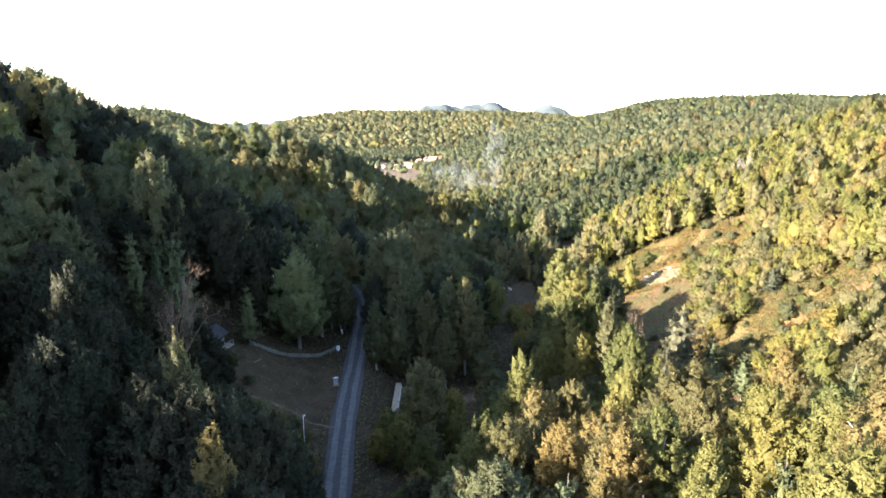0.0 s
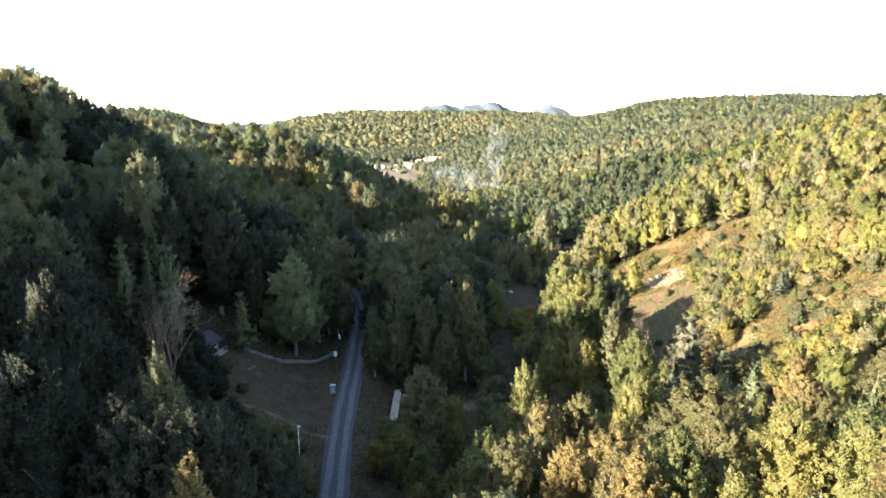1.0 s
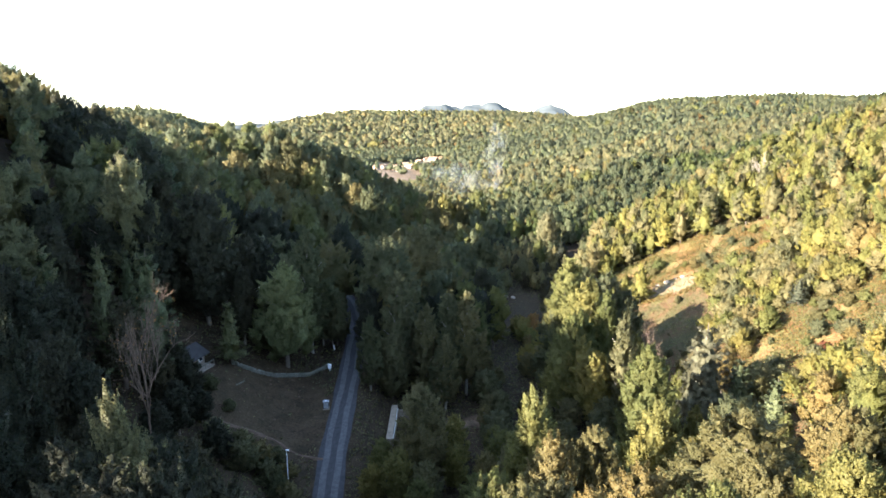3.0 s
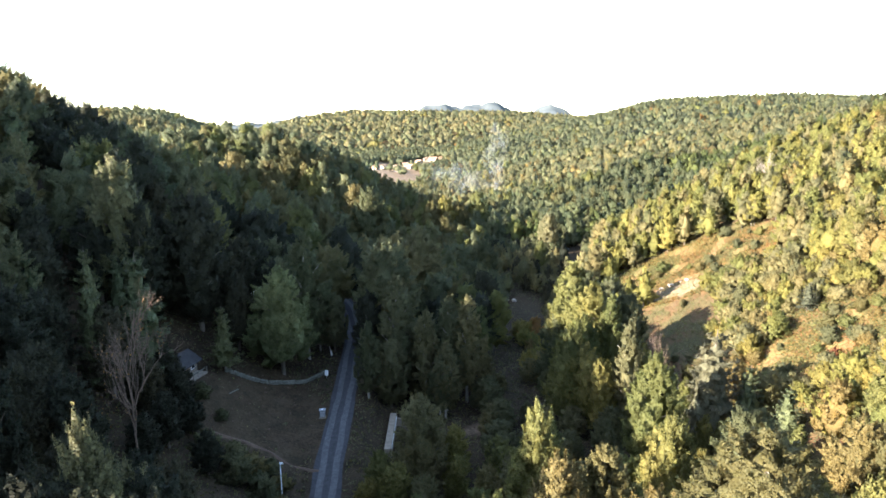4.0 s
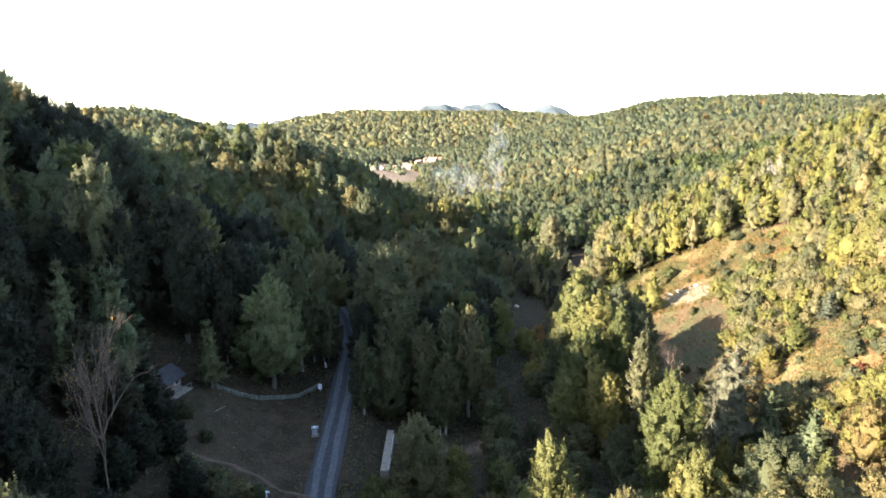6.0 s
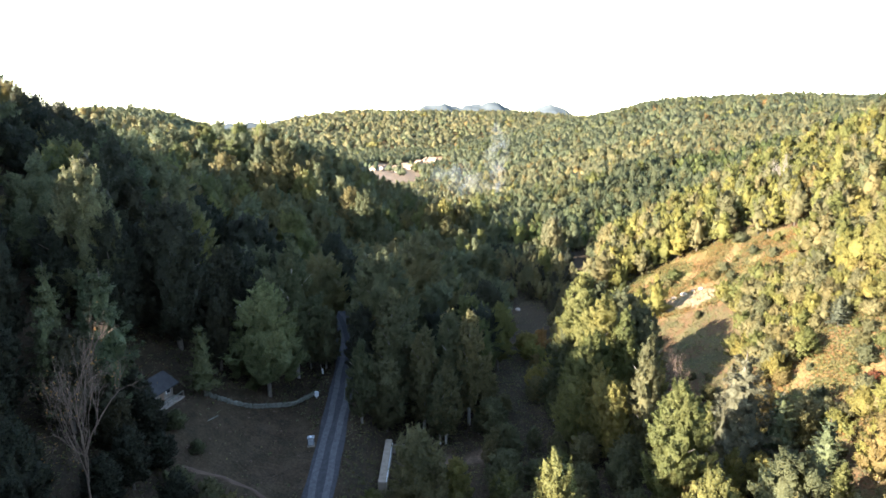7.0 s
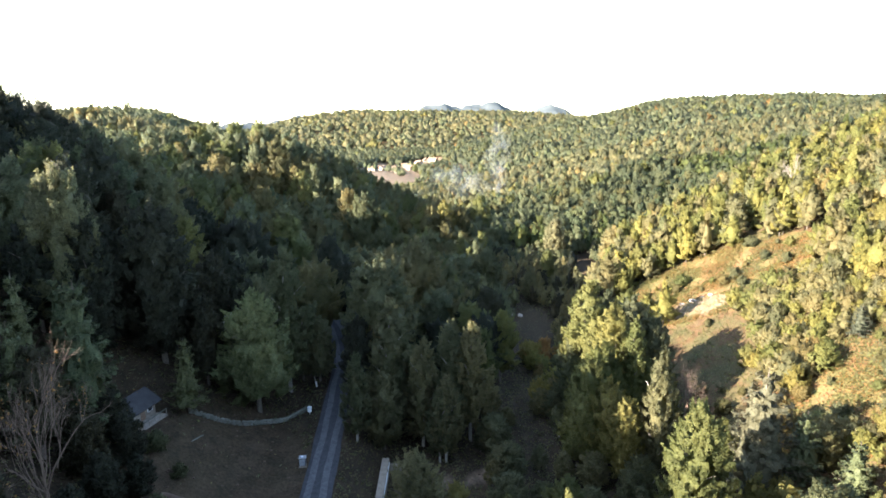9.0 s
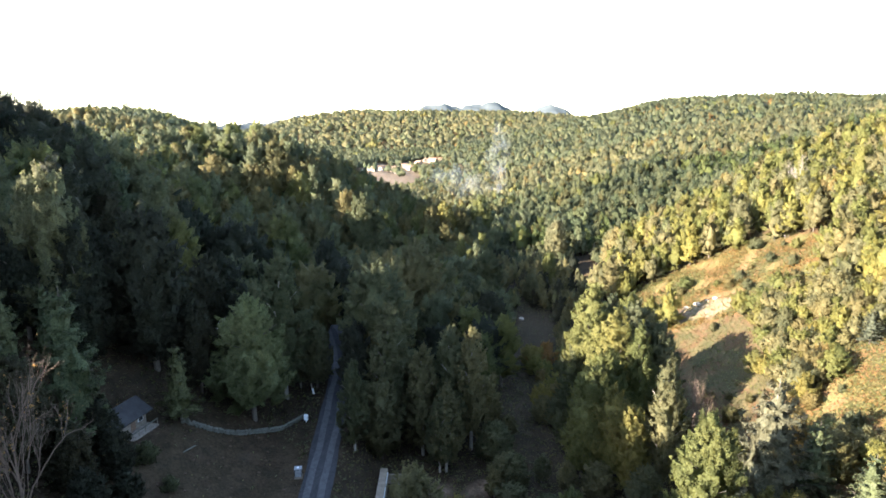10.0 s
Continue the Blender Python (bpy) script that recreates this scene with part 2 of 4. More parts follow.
def ground_material():
    m, nt, b = shader("forest_ground", 0.95, 0.1)
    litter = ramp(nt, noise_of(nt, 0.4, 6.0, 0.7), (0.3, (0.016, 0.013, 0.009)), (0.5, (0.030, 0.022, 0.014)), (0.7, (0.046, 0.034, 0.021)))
    fern = ramp(nt, noise_of(nt, 0.16, 6.0, 0.7), (0.36, (0.062, 0.066, 0.024)), (0.48, (0.100, 0.082, 0.034)), (0.57, (0.120, 0.062, 0.028)),
                (0.68, (0.125, 0.092, 0.048)))
    a = nt.nodes.new("ShaderNodeAttribute")
    a.attribute_name = "fern_tint"
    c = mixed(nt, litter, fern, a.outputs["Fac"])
    e = nt.nodes.new("ShaderNodeAttribute")
    e.attribute_name = "bare_earth"
    soil = ramp(nt, noise_of(nt, 0.5, 6.0, 0.7), (0.35, (0.135, 0.092, 0.062)), (0.52, (0.165, 0.120, 0.088)), (0.68, (0.215, 0.165, 0.125)))
    ragged = nt.nodes.new("ShaderNodeMath")
    ragged.operation, ragged.use_clamp = "MULTIPLY", True
    nt.links.new(e.outputs["Fac"], ragged.inputs[0])
    nt.links.new(ramp(nt, noise_of(nt, 0.45, 5.0, 0.7), (0.36, (0.15, 0.15, 0.15)), (0.55, (1.3, 1.3, 1.3))), ragged.inputs[1])
    c = mixed(nt, c, soil, ragged.outputs[0])
    fine = noise_of(nt, 2.2, 5.0, 0.7)
    c = mixed(nt, c, ramp(nt, fine, (0.3, (0.5, 0.5, 0.5)), (0.7, (1.4, 1.4, 1.4))), 0.9, "MULTIPLY")
    nt.links.new(c, b.inputs["Base Color"])
    bumped(nt, b, fine, 0.8, 0.3)
    return m


def axis(core0, core1, step, low, high, grow=1.16):
    a, s, v = [], step, core1
    while v < high:
        s *= grow
        v += s
        a.append(v)
    c, s, v = [], step, core0
    while v > low:
        s *= grow
        v -= s
        c.append(v)
    return np.array(c[::-1] + list(np.arange(core0, core1 + 0.1, step)) + a)


def build_ground():
    xs, ys = axis(-120, 150, 2.5, -2600, 2600, 1.08), axis(0, 300, 2.5, -500, 2600, 1.05)
    gx, gy = np.meshgrid(xs, ys)
    v = np.stack([gx, gy, ground(gx, gy)], -1).reshape(-1, 3)
    w = len(xs)
    i = (np.arange(len(ys) - 1)[:, None] * w + np.arange(w - 1)).ravel()
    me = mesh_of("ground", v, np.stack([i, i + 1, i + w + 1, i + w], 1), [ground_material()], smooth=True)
    x, y = v[:, 0], v[:, 1]
    fern = inside(x, y, 81, 197, 30, 20, -28) | inside(x, y, 82, 122, 25, 18, 0)
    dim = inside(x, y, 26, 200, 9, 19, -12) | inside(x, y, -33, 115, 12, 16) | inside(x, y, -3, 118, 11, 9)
    at = me.attributes.new("fern_tint", "FLOAT", "POINT")
    # Under the far woods the tint lightens the ground to soften shadowed gaps.
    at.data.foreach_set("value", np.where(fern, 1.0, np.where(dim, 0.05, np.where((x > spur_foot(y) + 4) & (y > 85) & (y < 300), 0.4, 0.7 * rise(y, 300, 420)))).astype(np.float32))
    bare = inside(x, y, 73, 188, 9, 5.5, -40) | inside(x, y, 98, 175, 3, 5, 0) | inside(x, y, -2.5, 121, 4, 3) | inside(x, y, 8, 123, 4, 3) | inside(x, y, -64, 690, 37, 120, 5) | inside(x, y, -26, 835, 30, 65, 0)
    at = me.attributes.new("bare_earth", "FLOAT", "POINT")
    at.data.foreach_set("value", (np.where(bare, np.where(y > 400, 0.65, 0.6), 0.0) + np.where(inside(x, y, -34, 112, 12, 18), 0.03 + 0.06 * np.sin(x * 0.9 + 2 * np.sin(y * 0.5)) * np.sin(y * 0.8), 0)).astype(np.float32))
    tagged(new("ground", me), "wooded valley ground with leaf litter, ferns and bare earth", "ground", kind="structure")


build_ground()


def part(name, me, parent, label=""):
    ob = new(name, me)
    ob.parent = parent
    return tagged(ob, label) if label else ob


# ---------------------------------------------------------------- trees
def unit(v):
    return v / np.maximum(np.linalg.norm(v, axis=-1, keepdims=True), 1e-6)


def cards(p, n, size, r, soft=None):
    """Leaf clumps: crooked scraps at the places p, facing about along n; soft: the way the crown's surface faces there."""
    k = len(p)
    t = unit(np.cross(n, unit(r.normal(size=(k, 3)))))
    b = np.cross(n, t)
    s = np.asarray(size).reshape(-1, 1) * r.uniform(0.6, 1.35, (k, 1))
    out = []
    for a, c in ((-1, -0.6), (1, -0.6), (0, 1.1)):
        out.append(p + t * s * (a * r.uniform(0.6, 1.1, (k, 1))) + b * s * (c * r.uniform(0.6, 1.1, (k, 1))) + n * s * r.uniform(-0.3, 0.3, (k, 1)))
    v = np.stack(out, 1).reshape(-1, 3)
    q = unit((n if soft is None else soft) + 0.22 * r.normal(size=(k, 3)))
    return v, np.arange(3 * k, dtype=np.int32).reshape(-1, 3), np.repeat(q, 3, axis=0)


def tube(points, radii, sides=6):
    """A tapered limb along points."""
    p = np.asarray(points, float)
    v, f = [], []
    for i, (c, rad) in enumerate(zip(p, radii)):
        d = unit((p[min(i + 1, len(p) - 1)] - p[max(i - 1, 0)])[None])[0]
        a = unit(np.cross(d, (0.31, 0.95, 0.1))[None])[0]
        b = np.cross(d, a)
        for j in range(sides):
            w = 2 * math.pi * j / sides
            v.append(c + rad * (math.cos(w) * a + math.sin(w) * b))
        if i:
            for j in range(sides):
                q = (i - 1) * sides
                f.append((q + j, q + (j + 1) % sides, q + sides + (j + 1) % sides, q + sides + j))
    return np.array(v), np.array(f, np.int32)


def join(pieces):
    v, f, n = [], [], 0
    for a, b, *_ in pieces:
        v.append(a)
        f.append(b + n)
        n += len(a)
    return np.concatenate(v), np.concatenate(f)


def ball(subdivisions):
    bm = bmesh.new()
    bmesh.ops.create_icosphere(bm, subdivisions=subdivisions, radius=1)
    v = np.array([v.co[:] for v in bm.verts])
    f = np.array([[v.index for v in f.verts] for f in bm.faces], np.int32)
    bm.free()
    return v, f


HEART_SIZE = len(ball(3)[0])
# outline of a crown: foot as a part of the height, then how it swells and tapers
OUTLINE = {"round": (0.10, 0.36, 0.60), "tall": (0.12, 0.34, 0.80), "shrub": (0.0, 0.25, 0.5), "cone": (0.12, 0.20, 0.95)}


def swell(t, a, b):
    t = np.clip(t, 0.004, 0.996)
    return t ** a * (1 - t) ** b / ((a / (a + b)) ** a * (b / (a + b)) ** b)


def surface(t, ang, h, w, shape, phase, lumps):
    """Places on lumpy crowns and the way they face; t: 0 at a crown's foot to 1 at its tip. Arrays of one shape."""
    foot, a, b = shape
    p0, p1, p2, p3 = phase
    lump = (0.5 * np.cos(3 * ang + p0 + 5 * t) + 0.5 * np.cos(5 * ang + p1 - 10 * t) + 0.45 * np.cos(2 * ang + p2 + 16 * t)
            + 0.35 * np.cos(8 * ang + p3 + 25 * t) + 0.3 * np.cos(4 * ang - p0 - 34 * t))
    rad = w / 2 * swell(t, a, b) * (1 + lumps * lump)
    slope = (swell(t + 0.03, a, b) - swell(t - 0.03, a, b)) / 0.06 * w / 2 / (h * (1 - foot))
    n = unit(np.stack([np.cos(ang), np.sin(ang), -np.clip(slope, -2.5, 2.5)], -1))
    swirl = 1.5 * np.sin(3 * ang + p0 + 5 * t) + 2.5 * np.sin(5 * ang + p1 - 10 * t) + 0.9 * np.sin(2 * ang + p2 + 16 * t)
    climb = -2.5 * np.sin(3 * ang + p0 + 5 * t) + 5 * np.sin(5 * ang + p1 - 10 * t) - 7.2 * np.sin(2 * ang + p2 + 16 * t) - 6 * np.sin(8 * ang + p3 + 25 * t)
    side = np.stack([-np.sin(ang), np.cos(ang), 0 * ang], -1)
    up = np.stack([0 * ang, 0 * ang, 1 + 0 * ang], -1)
    n = unit(n + (lumps * 0.55) * swirl[..., None] * side - (lumps * 0.16) * climb[..., None] * up)
    p = np.stack([rad * np.cos(ang), rad * np.sin(ang), h * (foot + (1 - foot) * t)], -1)
    return p, n


def sprays(p, nrm, reach, r, leaves, size, sides=5, lift=0.75):
    """Leafy sprays at places p (trees, sprays, 3) of crowns: each a crooked pointed core that reaches out and up, with leaf clumps all over it.
    Returns vertices, triangles, shading normals, and how many vertices and triangles each tree has."""
    t, k = p.shape[:2]
    reach = reach * r.uniform(0.6, 1.35, (t, k, 1))
    way = unit(nrm + (0, 0, lift) + 0.28 * r.normal(size=p.shape))
    a = unit(np.cross(way, unit(r.normal(size=p.shape))))
    b = np.cross(way, a)
    mid = p + nrm * r.uniform(-0.8, 0.15, (t, k, 1)) * reach
    rings = ((-0.75, 0.72), (0.25, 0.55)) if sides > 4 else ((-0.3, 0.75),)
    v, soft = [mid - way * 1.25 * reach], [nrm - 0.6 * way]
    for u, wide in rings:
        for j in range(sides):
            w = 2 * math.pi * (j + 0.5 * (u > 0)) / sides
            d = math.cos(w) * a + math.sin(w) * b
            v.append(mid + (way * (u + r.uniform(-0.22, 0.22, (t, k, 1))) + d * wide * r.uniform(0.6, 1.3, (t, k, 1))) * reach)
            soft.append(nrm + 0.75 * d + 0.15 * way)
    v.append(mid + way * r.uniform(1.05, 1.6, (t, k, 1)) * reach)
    soft.append(nrm + 0.7 * way)
    n, last = len(v), len(v) - 1
    f = [(0, 1 + (j + 1) % sides, 1 + j) for j in range(sides)]
    if len(rings) > 1:
        for j in range(sides):
            i, o, up = 1 + j, 1 + (j + 1) % sides, 1 + sides
            f += [(i, o, up + j), (o, up + (j + 1) % sides, up + j)]
    f += [(last, last - sides + j, last - sides + (j + 1) % sides) for j in range(sides)]
    v, soft = np.stack(v, 2).reshape(t, -1, 3), unit(np.stack(soft, 2).reshape(t, -1, 3))
    f = (np.arange(k)[:, None, None] * n + np.array(f)[None]).reshape(-1, 3)
    if leaves:
        pick = r.integers(0, k, (t, leaves))
        rows = np.arange(t)[:, None]
        c, m, g, d = mid[rows, pick], nrm[rows, pick], reach[rows, pick], way[rows, pick]
        u = r.beta(1.4, 1.3, (t, leaves, 1)) * 2.5 - 1.05
        side = r.normal(size=c.shape)
        side = unit(side - (side * d).sum(-1, keepdims=True) * d + 0.3 * m)
        wide = 0.78 * np.clip(1.42 - u, 0.1, 1.9) / 1.9 * r.uniform(0.75, 1.3, (t, leaves, 1))
        q = c + (d * u + side * wide) * g
        ls = unit(m + 0.75 * side + 0.2 * d + 0.12 * r.normal(size=c.shape))
        cv, _, cn = cards(q.reshape(-1, 3), unit(0.4 * m + 0.8 * side + 0.45 * r.normal(size=c.shape)).reshape(-1, 3),
                          np.broadcast_to(np.asarray(size), (t, leaves, 1)).reshape(-1), r, ls.reshape(-1, 3))
        lf = v.shape[1] + np.arange(3 * leaves).reshape(-1, 3)
        v, soft = np.concatenate([v, cv.reshape(t, -1, 3)], 1), np.concatenate([soft, cn.reshape(t, -1, 3)], 1)
        f = np.concatenate([f, lf])
    per = v.shape[1]
    f = (np.arange(t)[:, None, None] * per + f[None]).reshape(-1, 3).astype(np.int32)
    return v.reshape(-1, 3), f, soft.reshape(-1, 3), per, len(f) // t


def roughened(q, qn, depth, tilt, r):
    """Leafy unevenness of a crown's heart."""
    q = q + qn * r.normal(size=q.shape[:-1] + (1,)) * depth + r.normal(size=q.shape) * depth * 0.4
    return q, unit(qn + tilt * r.normal(size=q.shape))


def crown_of(kind, h, w, n, size, r, lumps=0.15, heart=0.76):
    """A crown: a dense rough heart hidden under many leafy sprays."""
    phase = r.uniform(0, 6.28, 4)
    shape = OUTLINE[kind]
    k = int(max(24, n / 11))
    t, ang = r.beta(1.2, 1.25, k), r.uniform(0, 6.28, k)
    p, nrm = surface(t, ang, h, w * 0.92, shape, phase, lumps)
    fringe = sprays(p[None], nrm[None], 0.098 * w * (180 / k) ** 0.4, r, n, size, 4)[:3]
    v, f = ball(3)
    t = np.arccos(np.clip(-v[:, 2], -1, 1)) / math.pi
    q, qn = surface(t, np.arctan2(v[:, 1], v[:, 0]), h * 0.93, w * heart, shape, phase, lumps * 1.1)
    q, qn = roughened(q, qn, 0.042 * w, 0.45, r)
    return (*join([fringe, (q, f)]), np.concatenate([fringe[2], qn]))


def mark_heart(me, flags):
    at = me.attributes.new("heart", "FLOAT", "POINT")
    at.data.foreach_set("value", np.asarray(flags, np.float32))


def leafy(crown, leaf, heart=0):
    """The crown's mesh; heart: how many vertices at its end are the dense heart."""
    me = mesh_of("crown", crown[0], crown[1], [LEAF[leaf]], normals=crown[2])
    mark_heart(me, np.arange(len(crown[0])) >= len(crown[0]) - heart)
    return me


def broadleaf(kind, h, w, leaf, seed, n=2300, size=0.30, bark=BARK):
    r = np.random.default_rng(seed)
    reach = [(0.36 * w * math.cos(i * 2.4), 0.36 * w * math.sin(i * 2.4), h * (0.34 + 0.06 * i)) for i in range(8)]
    bend = r.uniform(-0.03, 0.03, (5, 2)) * h
    stem = [(bend[i][0] * i / 4, bend[i][1] * i / 4, h * 0.86 * i / 4 - (0.8 if i == 0 else 0)) for i in range(5)]
    limbs = [tube(stem, [h * (0.013 if bark is PALE_BARK else 0.017) * (1.25 - 0.22 * i) for i in range(5)], 7)]
    for x, y, z in reach:
        z0 = max(0.12 * h, z - 0.18 * h)
        c = np.array(stem[min(4, int(z0 / (0.86 * h) * 4))])
        limbs.append(tube([(c[0], c[1], z0), (c[0] * 0.4 + x * 0.5, c[1] * 0.4 + y * 0.5, (z0 + z) / 2 + 0.02 * h), (x, y, z)],
                          [h * 0.008, h * 0.005, h * 0.002], 4))
    crown = crown_of(kind, h, w, n, size, r, heart=0.42 if bark is PALE_BARK else 0.56)
    return mesh_of("trunk", *join(limbs), [bark], smooth=True), leafy(crown, leaf, HEART_SIZE)


def conifer(h, w, leaf, seed, tiers=10, gaps=0.12, n=3600, size=0.24, bark=BARK):
    """A pine or spruce: whorls of boughs with upturned tips, each carrying a flat fan of needle tufts."""
    r = np.random.default_rng(seed)
    limbs = [tube([(0, 0, -0.8), (0.01 * h, 0, h * 0.5), (0, 0, h * 0.985)], [h * 0.014, h * 0.009, 0.02], 7)]
    feet, ends = [], []
    for i in range(tiers):
        u = (i + r.uniform(-0.2, 0.2)) / tiers
        z, reach = h * (0.13 + 0.83 * u), w / 2 * (1.06 - u) ** 0.75
        for j in range(7):
            if r.uniform() < gaps:
                continue
            a = j * 0.898 + i * 0.5 + r.uniform(-0.25, 0.25)
            q = reach * r.uniform(0.6, 1.12)
            tip = np.array([q * math.cos(a), q * math.sin(a), z + r.uniform(-0.10, 0.12) * q + 0.05 * h * u])
            foot = np.array([0, 0, z - 0.04 * q])
            feet.append(foot)
            ends.append(tip)
            limbs.append(tube([foot, (foot + tip) / 2 - (0, 0, 0.05 * q), tip], [0.006 * h * (1.1 - u), 0.004 * h * (1.1 - u), 0.012], 3))
    feet, ends = np.array(feet), np.array(ends)
    length = np.linalg.norm(ends - feet, axis=1)
    pick = r.choice(len(feet), n, p=length ** 1.3 / (length ** 1.3).sum())
    s = r.beta(1.9, 1.15, (n, 1))
    along = unit(ends - feet)[pick]
    across = unit(np.cross(along, (0, 0, 1.0)))
    q = length[pick][:, None]
    fan = r.uniform(-1, 1, (n, 1)) * np.sin(np.clip(s, 0, 1) ** 0.7 * math.pi * 0.92 + 0.12)
    p = feet[pick] + (ends - feet)[pick] * s + across * fan * q * 0.27
    p[:, 2:] += 0.10 * q * (s ** 2 - 0.4) + r.uniform(-0.5, 0.7, (n, 1)) * (0.30 + 0.05 * q)
    out = unit(p * (1, 1, 0))
    face = unit(0.5 * out + (0, 0, 0.6) + 0.55 * r.normal(size=(n, 3)))
    soft = unit(0.75 * out + (0, 0, 0.55) + 0.5 * across * fan + 0.25 * r.normal(size=(n, 3)))
    crown = cards(p, face, size, r, soft)
    phase = r.uniform(0, 6.28, 4)
    v, f = ball(3)
    q, qn = surface(np.arccos(np.clip(-v[:, 2], -1, 1)) / math.pi, np.arctan2(v[:, 1], v[:, 0]), h * 0.93, w * 0.36, OUTLINE["cone"], phase, 0.2)
    q, qn = roughened(q, qn, 0.03 * w, 0.4, r)
    crown = (*join([crown, (q, f)]), np.concatenate([crown[2], qn]))
    return mesh_of("trunk", *join(limbs), [bark], smooth=True), leafy(crown, leaf, HEART_SIZE)


def bare_tree(h, w, seed, leaf="rust", n=170, bark=TWIG):
    """A tree that has lost most leaves: forked limbs down to fine twigs, a few leaves left."""
    r = np.random.default_rng(seed)
    limbs, tips = [], []

    def fork(a, d, length, rad, level):
        b = a + d * length
        m = (a + b) / 2 + r.normal(size=3) * length * 0.05
        limbs.append(tube([a, m, b], [rad, rad * 0.8, rad * 0.55], 5 if level < 2 else 3))
        if level == 5:
            tips.append(b)
            return
        for i in range(3 if level else 6):
            e = unit((d + r.normal(size=3) * (0.40 if level else 0.34) + (0, 0, 0.26))[None])[0]
            fork(a + (b - a) * r.uniform(0.45 if level else 0.62, 1.0), e, length * r.uniform(0.58, 0.8) * (1 if level else 0.62), rad * 0.58, level + 1)

    fork(np.array([0, 0, -0.6]), np.array([0, 0, 1.0]), h * 0.50, h * 0.0085, 0)
    v, f = join(limbs)
    v = v * (w / max(1e-3, np.ptp(v[:, 0])), w / max(1e-3, np.ptp(v[:, 1])), h / v[:, 2].max())
    tips = np.array(tips) * (1, 1, h / max(t[2] for t in tips))
    p = tips[r.choice(len(tips), n)] * (0.8, 0.8, 0.97) + r.normal(size=(n, 3)) * 0.35
    return mesh_of("trunk", v, f, [bark], smooth=True), leafy(cards(p, unit(r.normal(size=(n, 3))), 0.10, r), leaf)


STOCK = {}
for key, leaf, count in (("green", "green", 4), ("yellow", "yellow", 3), ("olive", "olive", 3), ("pale", "pale", 1), ("rust", "rust", 1)):
    STOCK[key] = [broadleaf("round", 16, 8.4, leaf, 10 + i + len(key) * 7) for i in range(count)]
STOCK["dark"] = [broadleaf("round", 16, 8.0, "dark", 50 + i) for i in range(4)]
STOCK["mid"] = [broadleaf("tall", 16, 9.0, "pale_lime", 56 + i, 2800, 0.29) for i in range(2)]
STOCK["tall"] = [broadleaf("tall", 18, 6.6, "green", 60 + i, bark=PALE_BARK) for i in range(3)]
STOCK["tall_yellow"] = [broadleaf("tall", 17, 6.2, "yellow", 70 + i) for i in range(2)]
STOCK["tall_olive"] = [broadleaf("tall", 17, 6.2, "olive", 75 + i, bark=PALE_BARK) for i in range(2)]
STOCK["pine"] = [conifer(15, 7.0, "pine", 80 + i) for i in range(3)]
STOCK["silver"] = [conifer(15, 7.5, "silver", 90, 10, 0.15, 5000, 0.22)]
STOCK["bare"] = [bare_tree(16, 5.6, 95), bare_tree(16, 7.0, 96, "olive")]
STOCK["dead"] = [bare_tree(16, 6.5, 97, "pale", 60, DEAD_WOOD)]
STOCK["red_shrub"] = [broadleaf("shrub", 3, 3.0, "red", 104, 800, 0.18)]
STOCK["shrub"] = [broadleaf("shrub", 4, 4.2, "yellow", 100, 800, 0.22), broadleaf("shrub", 4, 4.4, "green", 101, 800, 0.22),
                  broadleaf("shrub", 4, 4.0, "olive", 102, 800, 0.22)]
FINE = {}
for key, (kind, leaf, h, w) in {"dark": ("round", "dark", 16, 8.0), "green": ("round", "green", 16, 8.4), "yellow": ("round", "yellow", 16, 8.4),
                                "olive": ("round", "olive", 16, 8.4), "tall": ("tall", "green", 18, 6.6), "tall_yellow": ("tall", "yellow", 17, 6.2),
                                "tall_olive": ("tall", "olive", 17, 6.2)}.items():
    FINE[key] = [broadleaf(kind, h, w, leaf, 200 + i + 5 * len(FINE), 4200, 0.23, PALE_BARK if "tall" in key else BARK) for i in range(2)]
FINE["pine"] = [conifer(15, 7.0, "pine", 240, n=5000, size=0.21)]
SIZE = {"mid": 16, "green": 16, "dark": 16, "yellow": 16, "olive": 16, "pale": 16, "rust": 16, "tall": 18, "tall_yellow": 17, "tall_olive": 17, "pine": 15, "silver": 15,
        "bare": 16, "dead": 16, "shrub": 4, "red_shrub": 3}
